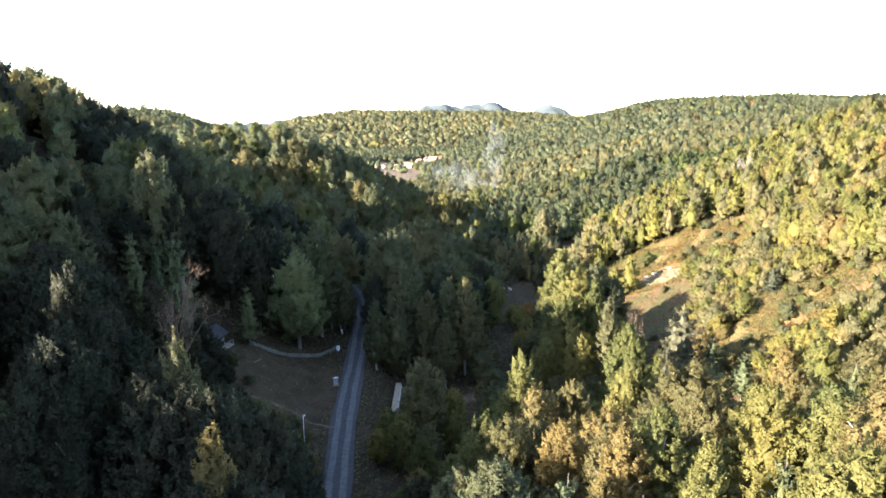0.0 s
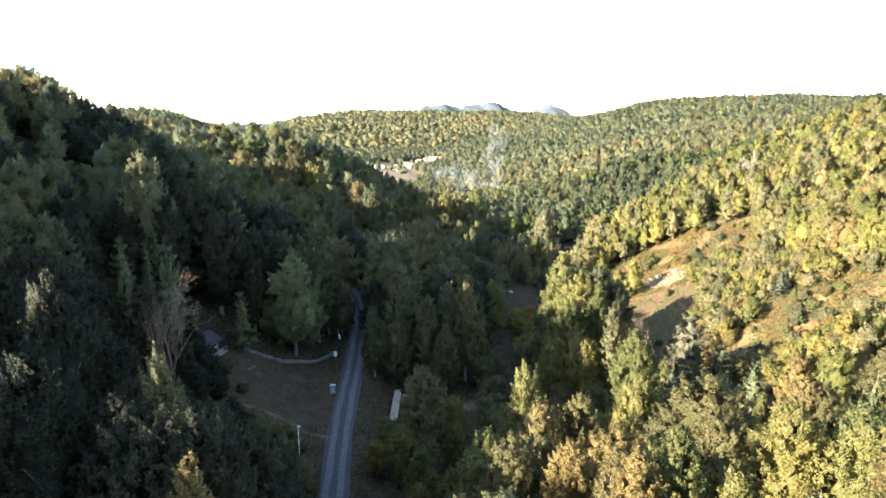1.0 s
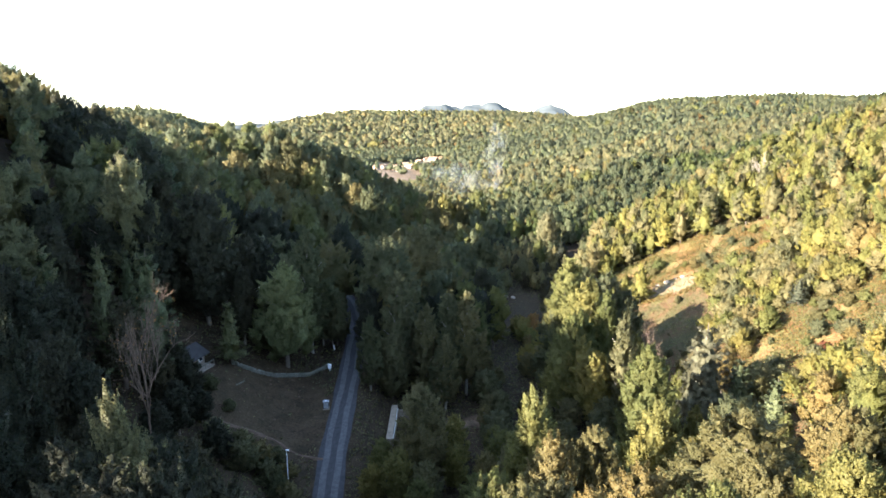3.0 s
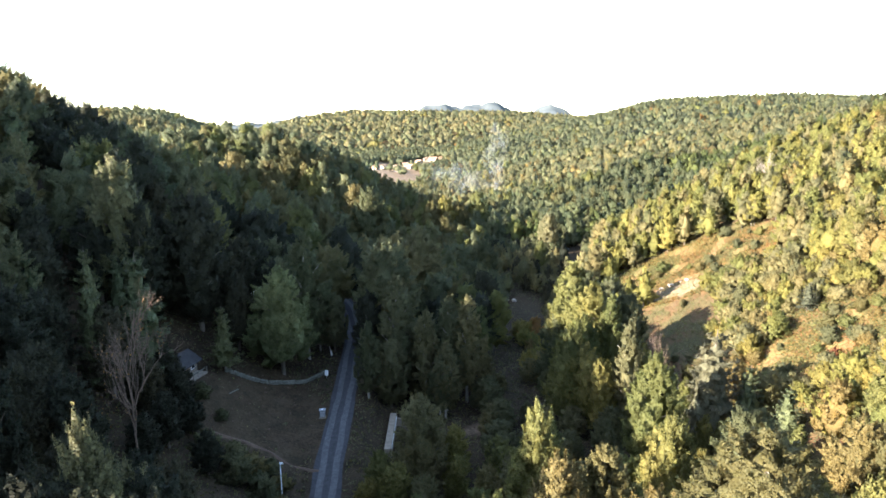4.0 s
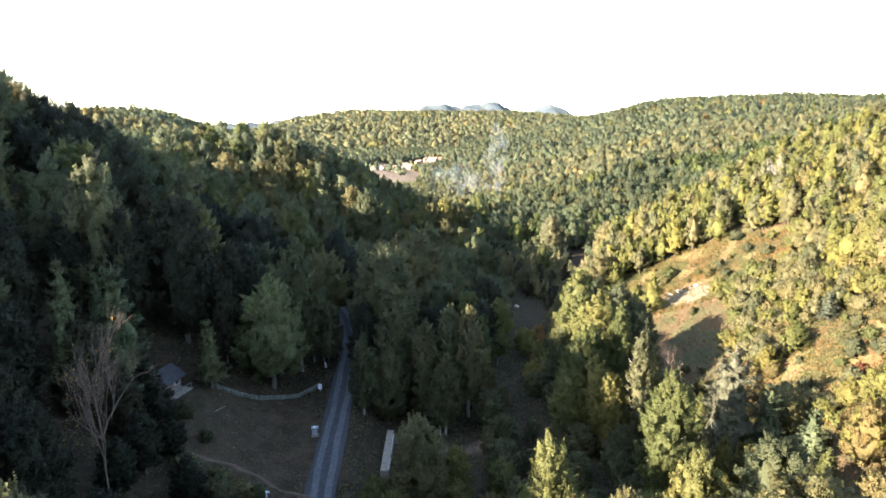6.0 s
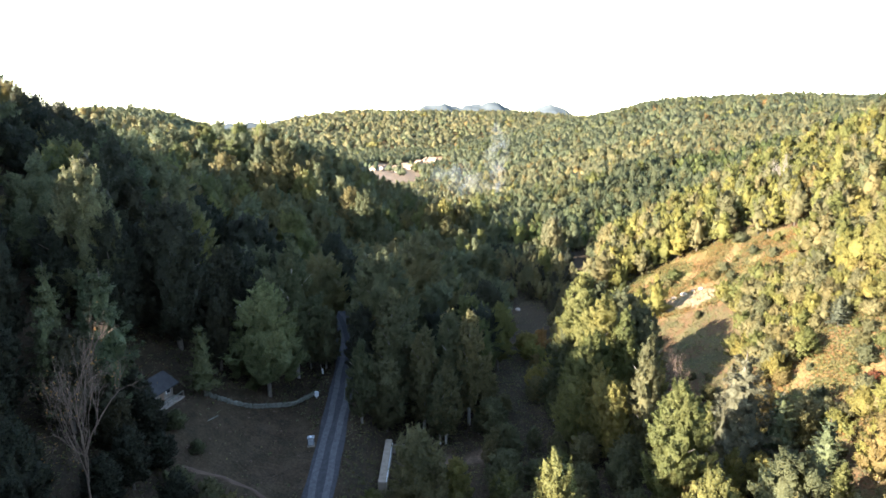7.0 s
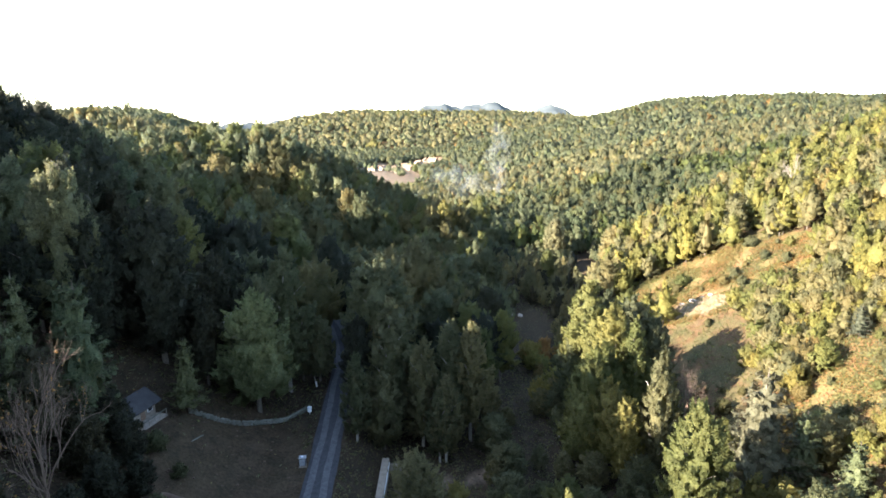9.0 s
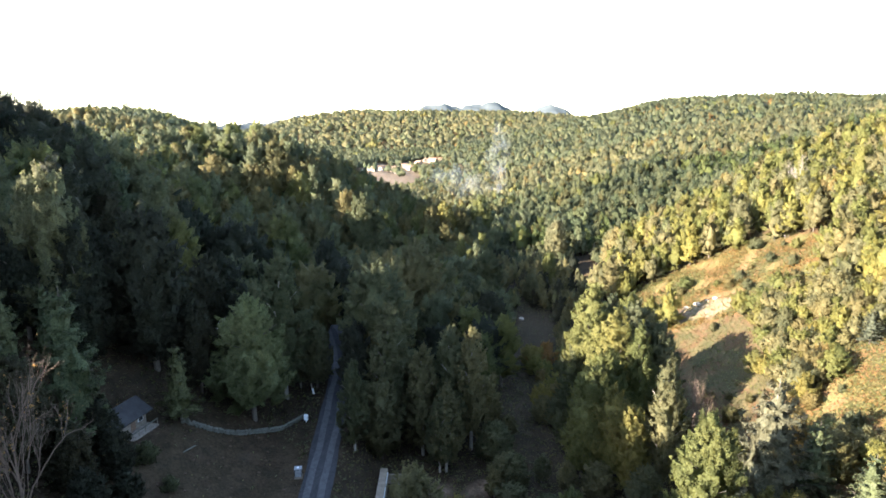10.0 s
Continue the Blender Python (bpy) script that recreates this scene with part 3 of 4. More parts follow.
SAYS = {
    "green": ("broadleaf_tree", "broad dark green leafy tree on the wooded slope", "broadleaf tree"),
    "mid": ("broadleaf_tree", "pale green conical lime tree beside the yard", "broadleaf tree"),
    "dark": ("broadleaf_tree", "broadleaf tree with shade-darkened leaves in the shaded wood", "broadleaf tree"),
    "yellow": ("broadleaf_tree", "yellow-green leafy tree turning in early autumn", "broadleaf tree"),
    "olive": ("broadleaf_tree", "olive-brown leafy tree with autumn-tinged crown", "broadleaf tree"),
    "pale": ("broadleaf_tree", "pale grey-green leafy tree with a rounded crown", "broadleaf tree"),
    "rust": ("broadleaf_tree", "rust-brown autumn tree with a thinning crown", "broadleaf tree"),
    "tall": ("poplar_tree", "tall narrow green tree with a pale slender trunk", "tree"),
    "tall_yellow": ("poplar_tree", "tall narrow yellow-green tree among lower woods", "tree"),
    "tall_olive": ("poplar_tree", "tall narrow olive-brown tree with pale trunk", "tree"),
    "pine": ("pine_tree", "dark green pine with layered drooping branches", "pine tree"),
    "silver": ("pine_tree", "silvery grey-green pine with open tiered branches", "pine tree"),
    "bare": ("bare_tree", "nearly leafless tree with fine grey-brown twigs", "bare tree"),
    "dead": ("dead_tree", "pale leafless dead tree standing in green woods", "dead tree"),
    "red_shrub": ("shrub", "small red-leaved shrub on the fern slope", "shrub"),
    "shrub": ("shrub", "low leafy shrub growing among ferns and grass", "shrub"),
}
taken = []


def plant(kind, x, y, top=None, width=1.0, variant=None, height=None):
    """One tree with trunk and crown, standing on the ground; top: height of its tip above the datum."""
    z = float(ground(x, y))
    h = height if height else max(3.0, top - z)
    k = len(taken) if variant is None else variant
    stock = FINE.get(kind, STOCK[kind]) if y < 84 else STOCK[kind]
    trunk, crown = stock[k % len(stock)]
    name, label, category = SAYS[kind]
    tree = new(name)
    s = h / SIZE[kind]
    wide = width * (s if kind == "shrub" else s ** 0.7)
    tree.matrix_basis = Matrix.LocRotScale((x, y, z), Euler((0, 0, (k * 2.39) % 6.283)), (wide, wide, s))
    tagged(tree, label, category, "woods of the valley")
    part("trunk", trunk, tree)
    part("crown", crown, tree)
    taken.append((x, y))
    return tree


def hero_trees():
    """The trees that stand out, each at its own place."""
    plant("mid", -34.2, 129.4, 27.8, 1.15, 1)
    plant("tall", -30.9, 139.0, 33.5, 1.1)
    plant("green", -60.4, 120.4, 50.6, 0.85)
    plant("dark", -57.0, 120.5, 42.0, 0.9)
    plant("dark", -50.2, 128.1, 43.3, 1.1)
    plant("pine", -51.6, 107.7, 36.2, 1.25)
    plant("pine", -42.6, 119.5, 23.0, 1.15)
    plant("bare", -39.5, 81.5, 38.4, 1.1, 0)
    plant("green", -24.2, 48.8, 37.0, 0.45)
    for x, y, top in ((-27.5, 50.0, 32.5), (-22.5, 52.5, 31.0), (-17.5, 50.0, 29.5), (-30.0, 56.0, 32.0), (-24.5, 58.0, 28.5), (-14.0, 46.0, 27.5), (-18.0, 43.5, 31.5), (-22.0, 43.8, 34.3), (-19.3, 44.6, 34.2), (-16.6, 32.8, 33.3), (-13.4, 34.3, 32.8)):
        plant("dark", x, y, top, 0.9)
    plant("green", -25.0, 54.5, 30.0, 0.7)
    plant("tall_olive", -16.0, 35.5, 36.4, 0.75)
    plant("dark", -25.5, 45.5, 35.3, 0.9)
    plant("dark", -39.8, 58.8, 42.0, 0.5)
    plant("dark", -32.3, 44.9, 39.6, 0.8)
    plant("tall", 1.2, 136.3, 19.4, 1.1, 0)
    plant("tall", 5.5, 135.5, 19.8, 1.0, 1)
    plant("tall", -3.8, 133.0, 17.5, 1.0, 2)
    plant("tall", -10.4, 137.2, 24.0, 1.1, 1)
    plant("green", -13.8, 147.5, 29.2, 1.2, 0)
    plant("green", -13.7, 161.3, 28.5, 1.0)
    plant("green", -7.2, 191.0, 25.0, 1.2)
    plant("green", 15.0, 224.2, 14.8, 1.1)
    plant("green", 30.5, 226.0, 6.0, 0.9)
    plant("yellow", 40.0, 245.2, 9.5, 0.8)
    plant("pale", 51.0, 288.5, 15.0, 1.0)
    plant("tall_yellow", 31.3, 148.4, 24.1, 1.2, 0)
    plant("yellow", 34.5, 143.0, 20.5, 1.1)
    plant("yellow", 31.0, 135.0, 15.5, 0.9)
    plant("tall_yellow", 38.0, 138.0, 19.0, 0.9)
    plant("green", 28.3, 148.1, 12.0, 0.9)
    plant("yellow", 27.5, 131.0, 14.0, 0.9)
    plant("yellow", 30.0, 126.5, 12.0, 0.9)
    plant("yellow", 25.0, 127.0, 9.0, 0.9)
    plant("yellow", 31.5, 121.0, 11.0, 0.8)
    plant("tall", 36.8, 120.6, 20.3, 0.8, 2)
    plant("bare", 41.5, 121.0, 18.0, 0.6, 1)
    plant("yellow", 35.0, 101.5, 20.2, 0.85)
    for x, y, h in ((-40.5, 99.0, 6.5), (-44.0, 103.5, 8.0), (-46.5, 98.0, 10.0), (-41.5, 93.0, 9.0),
                    (-35.0, 91.0, 7.0), (-47.5, 106.5, 8.5)):
        plant("dark", x, y, height=h, width=0.95)
    for x, y, h, k in ((-37.2, 96.0, 3.4, 1), (-33.5, 97.5, 2.8, 1), (-30.0, 95.0, 3.6, 2), (-28.0, 98.4, 2.2, 1), (-25.6, 95.6, 2.6, 2), (-31.8, 92.6, 4.0, 1), (-27.6, 91.6, 3.4, 1),
                       (-38.6, 106.0, 1.8, 1), (-43.0, 108.6, 2.6, 1)):
        plant("shrub", x, y, height=h, width=1.25, variant=k)
    plant("shrub", -23.6, 88.4, height=4.2, variant=1)
    plant("shrub", -26.0, 90.0, height=3.6, variant=1)
    plant("shrub", -22.0, 85.6, height=3.4, variant=2)
    plant("red_shrub", 75.0, 117.5, height=2.0)
    plant("silver", 48.6, 110.5, 21.8, 1.6)
    plant("green", 41.0, 150.5, 20.0, 1.0)
    plant("green", 45.0, 147.5, 16.0, 1.0)
    plant("tall", 36.5, 153.0, 21.0, 1.0)
    plant("pine", 57.6, 102.3, 14.5, 1.3)
    plant("pine", 55.0, 110.0, 15.0, 1.3)
    plant("green", 77.0, 157.0, 16.8, 0.8)
    plant("silver", 82.0, 138.0, 22.5, 1.3)
    plant("yellow", 100.6, 214.2, 27.2, 0.75)
    plant("pine", 103.0, 212.0, 24.0, 0.8)
    plant("dead", 120.6, 229.2, 47.5, 1.0, 0)
    plant("dead", 117.4, 231.0, 45.0, 0.8, 0)
    plant("yellow", 11.0, 73.2, 25.9, 0.65)
    plant("olive", 11.2, 62.6, 26.1, 0.75)
    plant("olive", 7.0, 54.0, 27.2, 0.8)
    plant("olive", 12.0, 51.0, 28.3, 0.75)
    plant("yellow", 4.5, 58.5, 25.0, 0.7)
    plant("olive", 16.0, 64.5, 26.0, 0.75)
    plant("yellow", 25.2, 71.8, 25.4, 0.66)
    plant("yellow", 18.5, 49.7, 29.0, 0.65)
    plant("olive", 28.0, 59.0, 31.0, 1.3)
    plant("yellow", 34.1, 44.6, 34.0, 1.1)
    plant("green", -3.7, 99.5, 13.7, 1.0)
    plant("yellow", 1.0, 287.0, 23.0, 1.0)
    plant("olive", -5.0, 282.0, 21.0, 1.0)
    plant("olive", 8.0, 290.0, 20.0, 1.0)
    plant("yellow", 18.6, 317.0, 21.6, 1.0)
    plant("olive", -35.0, 245.0, 32.0, 1.1)
    plant("green", -29.0, 240.0, 32.0, 1.1)
    plant("yellow", -108.0, 225.0, 50.5, 1.1)
    plant("yellow", -90.0, 222.5, 49.5, 1.2)
    plant("olive", -95.0, 219.0, 49.5, 1.1)
    plant("olive", -82.0, 243.5, 46.0, 1.2)
    plant("yellow", -55.0, 256.0, 38.6, 1.1)
    plant("olive", -70.0, 248.0, 42.5, 1.1)
    plant("green", -120.0, 175.0, 73.0, 1.1)
    plant("green", -110.0, 170.0, 69.5, 1.1)
    plant("green", -127.0, 181.0, 72.0, 1.1)
    plant("olive", -103.0, 166.0, 66.5, 1.0)
    plant("green", 41.0, 84.0, 20.0, 1.0)


hero_trees()
HEROES = len(taken)


# the rest of the wood, spread at random with a least distance
def scatter(x0, x1, y0, y1, gap, seed, tries=1.0):
    r = np.random.default_rng(seed)
    cell = gap
    nx, ny = int((x1 - x0) / cell), int((y1 - y0) / cell)
    gx, gy = np.meshgrid(np.arange(nx), np.arange(ny))
    x = x0 + (gx + 0.5 + 0.5 * (gy % 2) + r.uniform(-0.5, 0.5, gx.shape)) * cell
    y = y0 + (gy + 0.5 + r.uniform(-0.5, 0.5, gx.shape)) * cell
    k = r.uniform(size=gx.shape) < 0.94
    return x[k], y[k]


def wood_kind(x, y, r):
    """Which tree grows where: leaves darkened for shade left, yellow-green slope right, pines in drifts."""
    drift = math.sin(x * 0.045 + 1.0) + math.sin(y * 0.04 + x * 0.02)
    u = r.uniform()
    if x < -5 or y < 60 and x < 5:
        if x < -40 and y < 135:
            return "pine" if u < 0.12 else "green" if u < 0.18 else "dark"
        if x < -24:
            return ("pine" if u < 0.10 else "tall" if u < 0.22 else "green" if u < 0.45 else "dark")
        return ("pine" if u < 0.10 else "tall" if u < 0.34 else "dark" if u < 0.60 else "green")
    if x < 30 and y > 90:
        return ("tall" if u < 0.35 else "olive" if u < 0.45 else "green")
    return ("pine" if u < 0.10 + 0.10 * (drift > 1) else "olive" if u < 0.32 else "tall_olive" if u < 0.40 else "green" if u < 0.50 else "tall_yellow" if u < 0.62 else "yellow")


def near_wood():
    r = np.random.default_rng(21)
    xs, ys = scatter(-66, 62, 28, 152, 6.3, 22)
    keep = ~cleared(xs, ys)
    left = []
    for x, y in zip(xs[keep], ys[keep]):
        if min((x - a) ** 2 + (y - b) ** 2 for a, b in taken[:HEROES]) < 16:
            continue
        if abs(x) > 0.80 * y + 9:
            continue
        kind = wood_kind(x, y, r)
        # Near left corner: leaf colour darkened to stand for the hill's shade.
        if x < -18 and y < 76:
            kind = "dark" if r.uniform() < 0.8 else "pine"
        wide = 1.0
        if "olive" in kind and 26 < x < 52 and y > 108:
            kind = "green"
        low = 20 < x < 60 and 80 < y < 135 or -15 < x < 20 and 60 < y < 118
        h = r.uniform(6.5, 11) if low else r.uniform(13, 19)
        # Yellow-green brush, its lighter leaves also standing in for skylight here.
        if low and x < 20 and math.sin(x * 1.7 + y * 2.3) > 0.05:
            kind = "yellow"
        if -31 < x < -14 and 64 < y < 106:
            kind, h = "shrub", r.uniform(2.2, 5.0)
        if 6 < x < 29 and 108 < y < 172:
            kind, h, wide = "green" if r.uniform() < 0.7 else "tall", r.uniform(4.5, 8.5), 1.3
        if -50 < x < -31 and 82 < y < 112:
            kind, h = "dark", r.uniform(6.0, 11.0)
        plant(kind, float(x), float(y), height=float(h), width=float(r.uniform(0.80, 1.02)) * wide, variant=int(r.integers(9)))


near_wood()
print("trees", len(taken))


def wood_mesh(name, label, xs, ys, heights, widths, slots, k, n, size, seed, balls=2, heart_size=0.70, foot=0.18, loose=0.0, reach=0.17, sides=4):
    """Woods that nobody counts: every tree has a trunk and a crown of clumps, all in one mesh."""
    r = np.random.default_rng(seed)
    mats = [LEAF[k] for k in ("green", "yellow", "olive", "rust", "pine", "pale", "mid", "dark")] + [BARK, LEAF["fresh"]]
    z = ground(xs, ys)
    t = len(xs)
    pine = (slots == 4)[:, None]
    phase = [r.uniform(0, 6.28, (t, 1)) for _ in range(4)]
    slim = r.uniform(0.0, 0.25, (t, 1))
    shape = (np.where(pine, 0.10, foot), np.where(pine, 0.20, 0.42), np.where(pine, 0.95, 0.60 + slim))
    base = np.stack([xs, ys, z], 1)[:, None]
    h, w = heights[:, None], widths[:, None]
    lumps = 0.14
    tt, ang = r.beta(1.4, 1.2, (t, k)), r.uniform(0, 6.28, (t, k))
    p, nrm = surface(tt, ang, h, w * 0.92, shape, phase, lumps)
    v, f, soft, per, faces = sprays(p + base, nrm, reach * w[..., None], r, n, size * (w[..., None] / 8.0) ** 0.6, sides)
    bv, bf = ball(balls)
    m = len(bv)
    q, qn = surface(np.arccos(np.clip(-bv[:, 2], -1, 1))[None] / math.pi + np.zeros((t, 1)), np.arctan2(bv[:, 1], bv[:, 0])[None] + np.zeros((t, 1)),
                    h * 0.94, w * heart_size, shape, phase, lumps * 1.2)
    q, qn = roughened(q, qn, 0.05 * w[..., None], 0.4, r)
    q = (q + base).reshape(-1, 3)
    normals = np.concatenate([soft, qn.reshape(-1, 3)])
    normals = unit(normals * (1 - loose) + loose * (np.array([0, 0, 0.8]) + 0.25 * r.normal(size=normals.shape)))
    heart = (q, (np.arange(t)[:, None, None] * m + bf[None]).reshape(-1, 3).astype(np.int32))
    v, f = join([(v, f), heart])
    idx = np.concatenate([np.repeat(slots, faces), np.repeat(slots, len(bf))])
    # trunks: three-sided tapered stems
    ang = np.arange(3) * 2.094
    ring = np.stack([np.cos(ang), np.sin(ang)], 1)
    lowv = np.concatenate([np.stack([xs, ys], 1)[:, None] + ring * (heights * 0.018)[:, None, None], np.broadcast_to((z - 0.6)[:, None, None], (t, 3, 1))], -1)
    topv = np.concatenate([np.stack([xs, ys], 1)[:, None] + ring * (heights * 0.006)[:, None, None], np.broadcast_to((z + heights * 0.8)[:, None, None], (t, 3, 1))], -1)
    tv = np.concatenate([lowv, topv], 1).reshape(-1, 3)
    o = (np.arange(t) * 6)[:, None]
    tf = np.concatenate([o + np.array([q]) for j in range(3) for q in ((j, (j + 1) % 3, 3 + j), ((j + 1) % 3, 3 + (j + 1) % 3, 3 + j))], 0)
    v2, f2 = join([(v, f), (tv, tf.astype(np.int32))])
    axis_out = np.tile(np.concatenate([ring, np.zeros((3, 1))], 1), (2 * t, 1))
    me = mesh_of(name, v2, f2, mats, np.concatenate([idx, np.full(len(tf), 8)]), normals=np.concatenate([normals, axis_out]))
    mark_heart(me, np.concatenate([np.zeros(t * per), np.ones(t * m), np.zeros(6 * t)]))
    tone = r.uniform(0.06, 1.0, t)
    at = me.attributes.new("tone", "FLOAT", "POINT")
    at.data.foreach_set("value", np.concatenate([np.repeat(tone, per), np.repeat(tone, m), np.repeat(tone, 6)]).astype(np.float32))
    tagged(new(name, me), label, "woods", kind="stuff")


def choose(x, y, r, table):
    """Species by drifts: table rows of (weight, slot)."""
    w = np.array([a for a, _ in table])
    s = np.array([b for _, b in table])
    d = 0.5 + 0.5 * np.sin(x * 0.05 + 2 * np.sin(y * 0.017)) * np.sin(y * 0.043 + 1.5 * np.sin(x * 0.02))
    u = np.clip(0.10 * d + 0.90 * r.uniform(size=x.shape), 0, 0.9999)
    u = u.argsort().argsort() / len(u)
    return s[np.searchsorted(np.cumsum(w) / w.sum(), u, side="right").clip(0, len(s) - 1)]


def in_view(x, y, spare=25):
    return np.abs(x) < 0.80 * (y - 0) + spare


def woods():
    r = np.random.default_rng(33)
    hero = np.array(taken[:HEROES])

    def free(x, y):
        return (~cleared(x, y)) & (((x[:, None] - hero[:, 0]) ** 2 + (y[:, None] - hero[:, 1]) ** 2).min(1) > 14)

    x, y = scatter(-190, 20, -60, 330, 6.6, 34)
    k = free(x, y) & ~((x > -66) & (y > 28) & (y < 152)) & ((x < -60) | (y > 100)) & ((y > 28) | (x < -60)) & (x > -165)
    x, y = x[k], y[k]
    behind = y < 40
    h = r.uniform(13, 20, len(x))
    h = np.where((y > 230) & (x > -40), h * 0.85, h)
    h = np.where((x < -78) & (y > 85) & (y < 155), h * 0.86, h)
    # Half the trees here wear leaves darkened with the hillside's shade.
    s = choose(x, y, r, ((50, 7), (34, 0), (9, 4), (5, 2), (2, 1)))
    # Yellow and olive grow here; their share also brightens the sunlit ridge.
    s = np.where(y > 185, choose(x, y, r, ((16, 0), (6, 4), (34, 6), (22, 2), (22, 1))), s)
    seen = in_view(x, y, 22)
    # Coarse trees outside the view, added only for the shade they cast.
    wood_mesh("woods_behind", "unseen mixed woods added beside and behind to cast shade", x[~seen], y[~seen], h[~seen], h[~seen] * 0.5, s[~seen], 10, 0, 0.8, 31, 2, 0.85)
    x, y, h, s = x[seen], y[seen], h[seen], s[seen]
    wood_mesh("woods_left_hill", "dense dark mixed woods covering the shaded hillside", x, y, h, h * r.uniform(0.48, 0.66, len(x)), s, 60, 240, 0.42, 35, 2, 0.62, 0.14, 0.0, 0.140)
    x, y = scatter(20, 260, 60, 420, 4.5, 36)
    x2, y2 = scatter(44, 100, 96, 184, 3.1, 44)
    x, y = np.concatenate([x, x2]), np.concatenate([y, y2])
    k = free(x, y) & ~((x < 62) & (y < 152)) & in_view(x, y, 30)
    x, y = x[k], y[k]
    h = r.uniform(9, 15, len(x))
    scrub = (x < 97) & (y > 100) & (y < 184)
    h = np.where(scrub, h * r.uniform(0.24, 0.48, len(x)), h)
    s = choose(x, y, r, ((5, 0), (34, 6), (50, 9), (4, 1), (4, 2), (3, 4)))
    s = np.where(scrub, choose(x, y, r, ((14, 0), (28, 6), (34, 9), (12, 1), (10, 2), (1, 3))), s)
    low = (x < spur_foot(y) + 5) & (y > 185) & (y < 300)        # the shaded valley floor: trees lowered, leaves darkened to stand for its shade
    h = np.where(low, h * 0.6, h)
    s = np.where(low, choose(x, y, r, ((24, 7), (52, 0), (6, 4), (18, 6))), s)
    s = np.where((y > 312) & (x < 150), choose(x, y, r, ((22, 4), (5, 0), (56, 6), (10, 2), (7, 1))), s)
    back = y > 270
    wood_mesh("woods_right_ridge", "yellow-green woods along the far end of the opposite slope", x[back], y[back], h[back], h[back] * 0.62, s[back], 18, 30, 0.6, 32, 1, 0.66, 0.03, 0.35, 0.19)
    x, y, h, s = x[~back], y[~back], h[~back], s[~back]
    wood_mesh("woods_right_slope", "sunlit yellow-green young woods on the opposite slope", x, y, h, np.where((x < 97) & (y > 100) & (y < 184), h * 0.9, h * r.uniform(0.44, 0.58, len(x))), s, 46, 170, 0.42, 37, 1, 0.56, 0.03, 0.3, 0.155)
    x, y = scatter(-480, 20, 330, 1000, 5.9, 38)
    x2, y2 = scatter(20, 700, 420, 1000, 5.9, 39)
    x, y = np.concatenate([x, x2]), np.concatenate([y, y2])
    k = (~cleared(x, y) | (inside(x, y, -62, 655, 40, 155, 5) & (r.uniform(size=len(x)) < 0.06) & (y > 640))) & in_view(x, y, 10)
    x, y = x[k], y[k]
    h = r.uniform(7, 11.5, len(x))
    s = choose(x, y, r, ((30, 4), (3, 0), (57, 6), (4, 1), (6, 2), (0.5, 3)))
    w = h * np.where(s == 4, 0.66, 0.95)
    a, b = y < 560, y >= 560
    wood_mesh("woods_far_slopes", "mixed pine and broadleaf woods covering the far slopes", x[a], y[a], h[a], w[a], s[a], 8, 0, 0.56, 40, 1, 0.72, 0.03, 0.4, 0.21)
    wood_mesh("woods_hamlet_slopes", "mixed woods on the slopes round the far hamlet", x[b], y[b], h[b], w[b], s[b], 3, 0, 0.85, 43, 1, 0.80, 0.03, 0.45, 0.25)
    x, y = scatter(-900, 1300, 1000, 1700, 12.5, 41)
    k = in_view(x, y, 10)
    x, y = x[k], y[k]
    h = r.uniform(10, 15, len(x))
    s = choose(x, y, r, ((30, 4), (4, 0), (60, 6), (4, 1), (2, 2)))
    wood_mesh("woods_distant", "distant wooded ridge of pines and broadleaf trees", x, y, h, h * 1.1, s, 2, 0, 1.4, 42, 1, 0.80, 0.03, 0.45, 0.25)


woods()


def build_road():
    ys = np.arange(40, 200, 1.0)
    xs = np.interp(ys, RY, RX)
    k = np.ones(9) / 9
    xs = np.convolve(np.pad(xs, 4, "edge"), k, "valid")

    def strip(name, a, b, lift, mat):
        v = []
        for i, off in enumerate(np.linspace(a, b, 5)):
            wob = 0.10 * np.sin(ys * 0.23 + a * 5) + 0.06 * np.sin(ys * 0.57 + b)
            x = xs + off + (wob if i in (0, 4) else 0)
            v.append(np.stack([x, ys, np.interp(ys, RY, RZ) + lift + 0.05 * (1 - (off / 3) ** 2)], 1))
        n = len(ys)
        v = np.concatenate(v)
        f = [(j * n + i, (j + 1) * n + i, (j + 1) * n + i + 1, j * n + i + 1) for j in range(4) for i in range(n - 1)]
        return mesh_of(name, v, f, [mat], smooth=True)

    road = tagged(new("road", strip("road", -2.5, 2.5, 0.05, GRAVEL)), "narrow dark grey gravel forest road with worn tracks", "road", kind="structure")
    for a in (-1.75, 0.55):
        part("wheel_track", strip("wheel_track", a, a + 1.15, 0.11, TRACK), road, "paler worn wheel track")


build_road()


def dirt_path():
    """A trodden strip of bare soil along the lower edge of the yard, up to the road."""
    at = np.linspace(0, 1, 40)
    x, y = -39 + 18 * at, 101.2 + 1.4 * np.sin(at * 4.2) + 1.6 * at
    v = []
    for side in (-1, -0.35, 0.35, 1):
        yy = y + side * (0.38 + 0.20 * np.sin(at * 23 + side))
        v.append(np.stack([x, yy, ground(x, yy) + (0.20 if abs(side) < 1 else 0.02)], 1))
    n = len(at)
    f = [(j * n + i, j * n + i + 1, (j + 1) * n + i + 1, (j + 1) * n + i) for j in range(3) for i in range(n - 1)]
    tagged(new("path", mesh_of("path", np.concatenate(v), f, [SOIL], smooth=True)), "narrow trodden brown dirt path beside the yard", "path", kind="structure")


dirt_path()


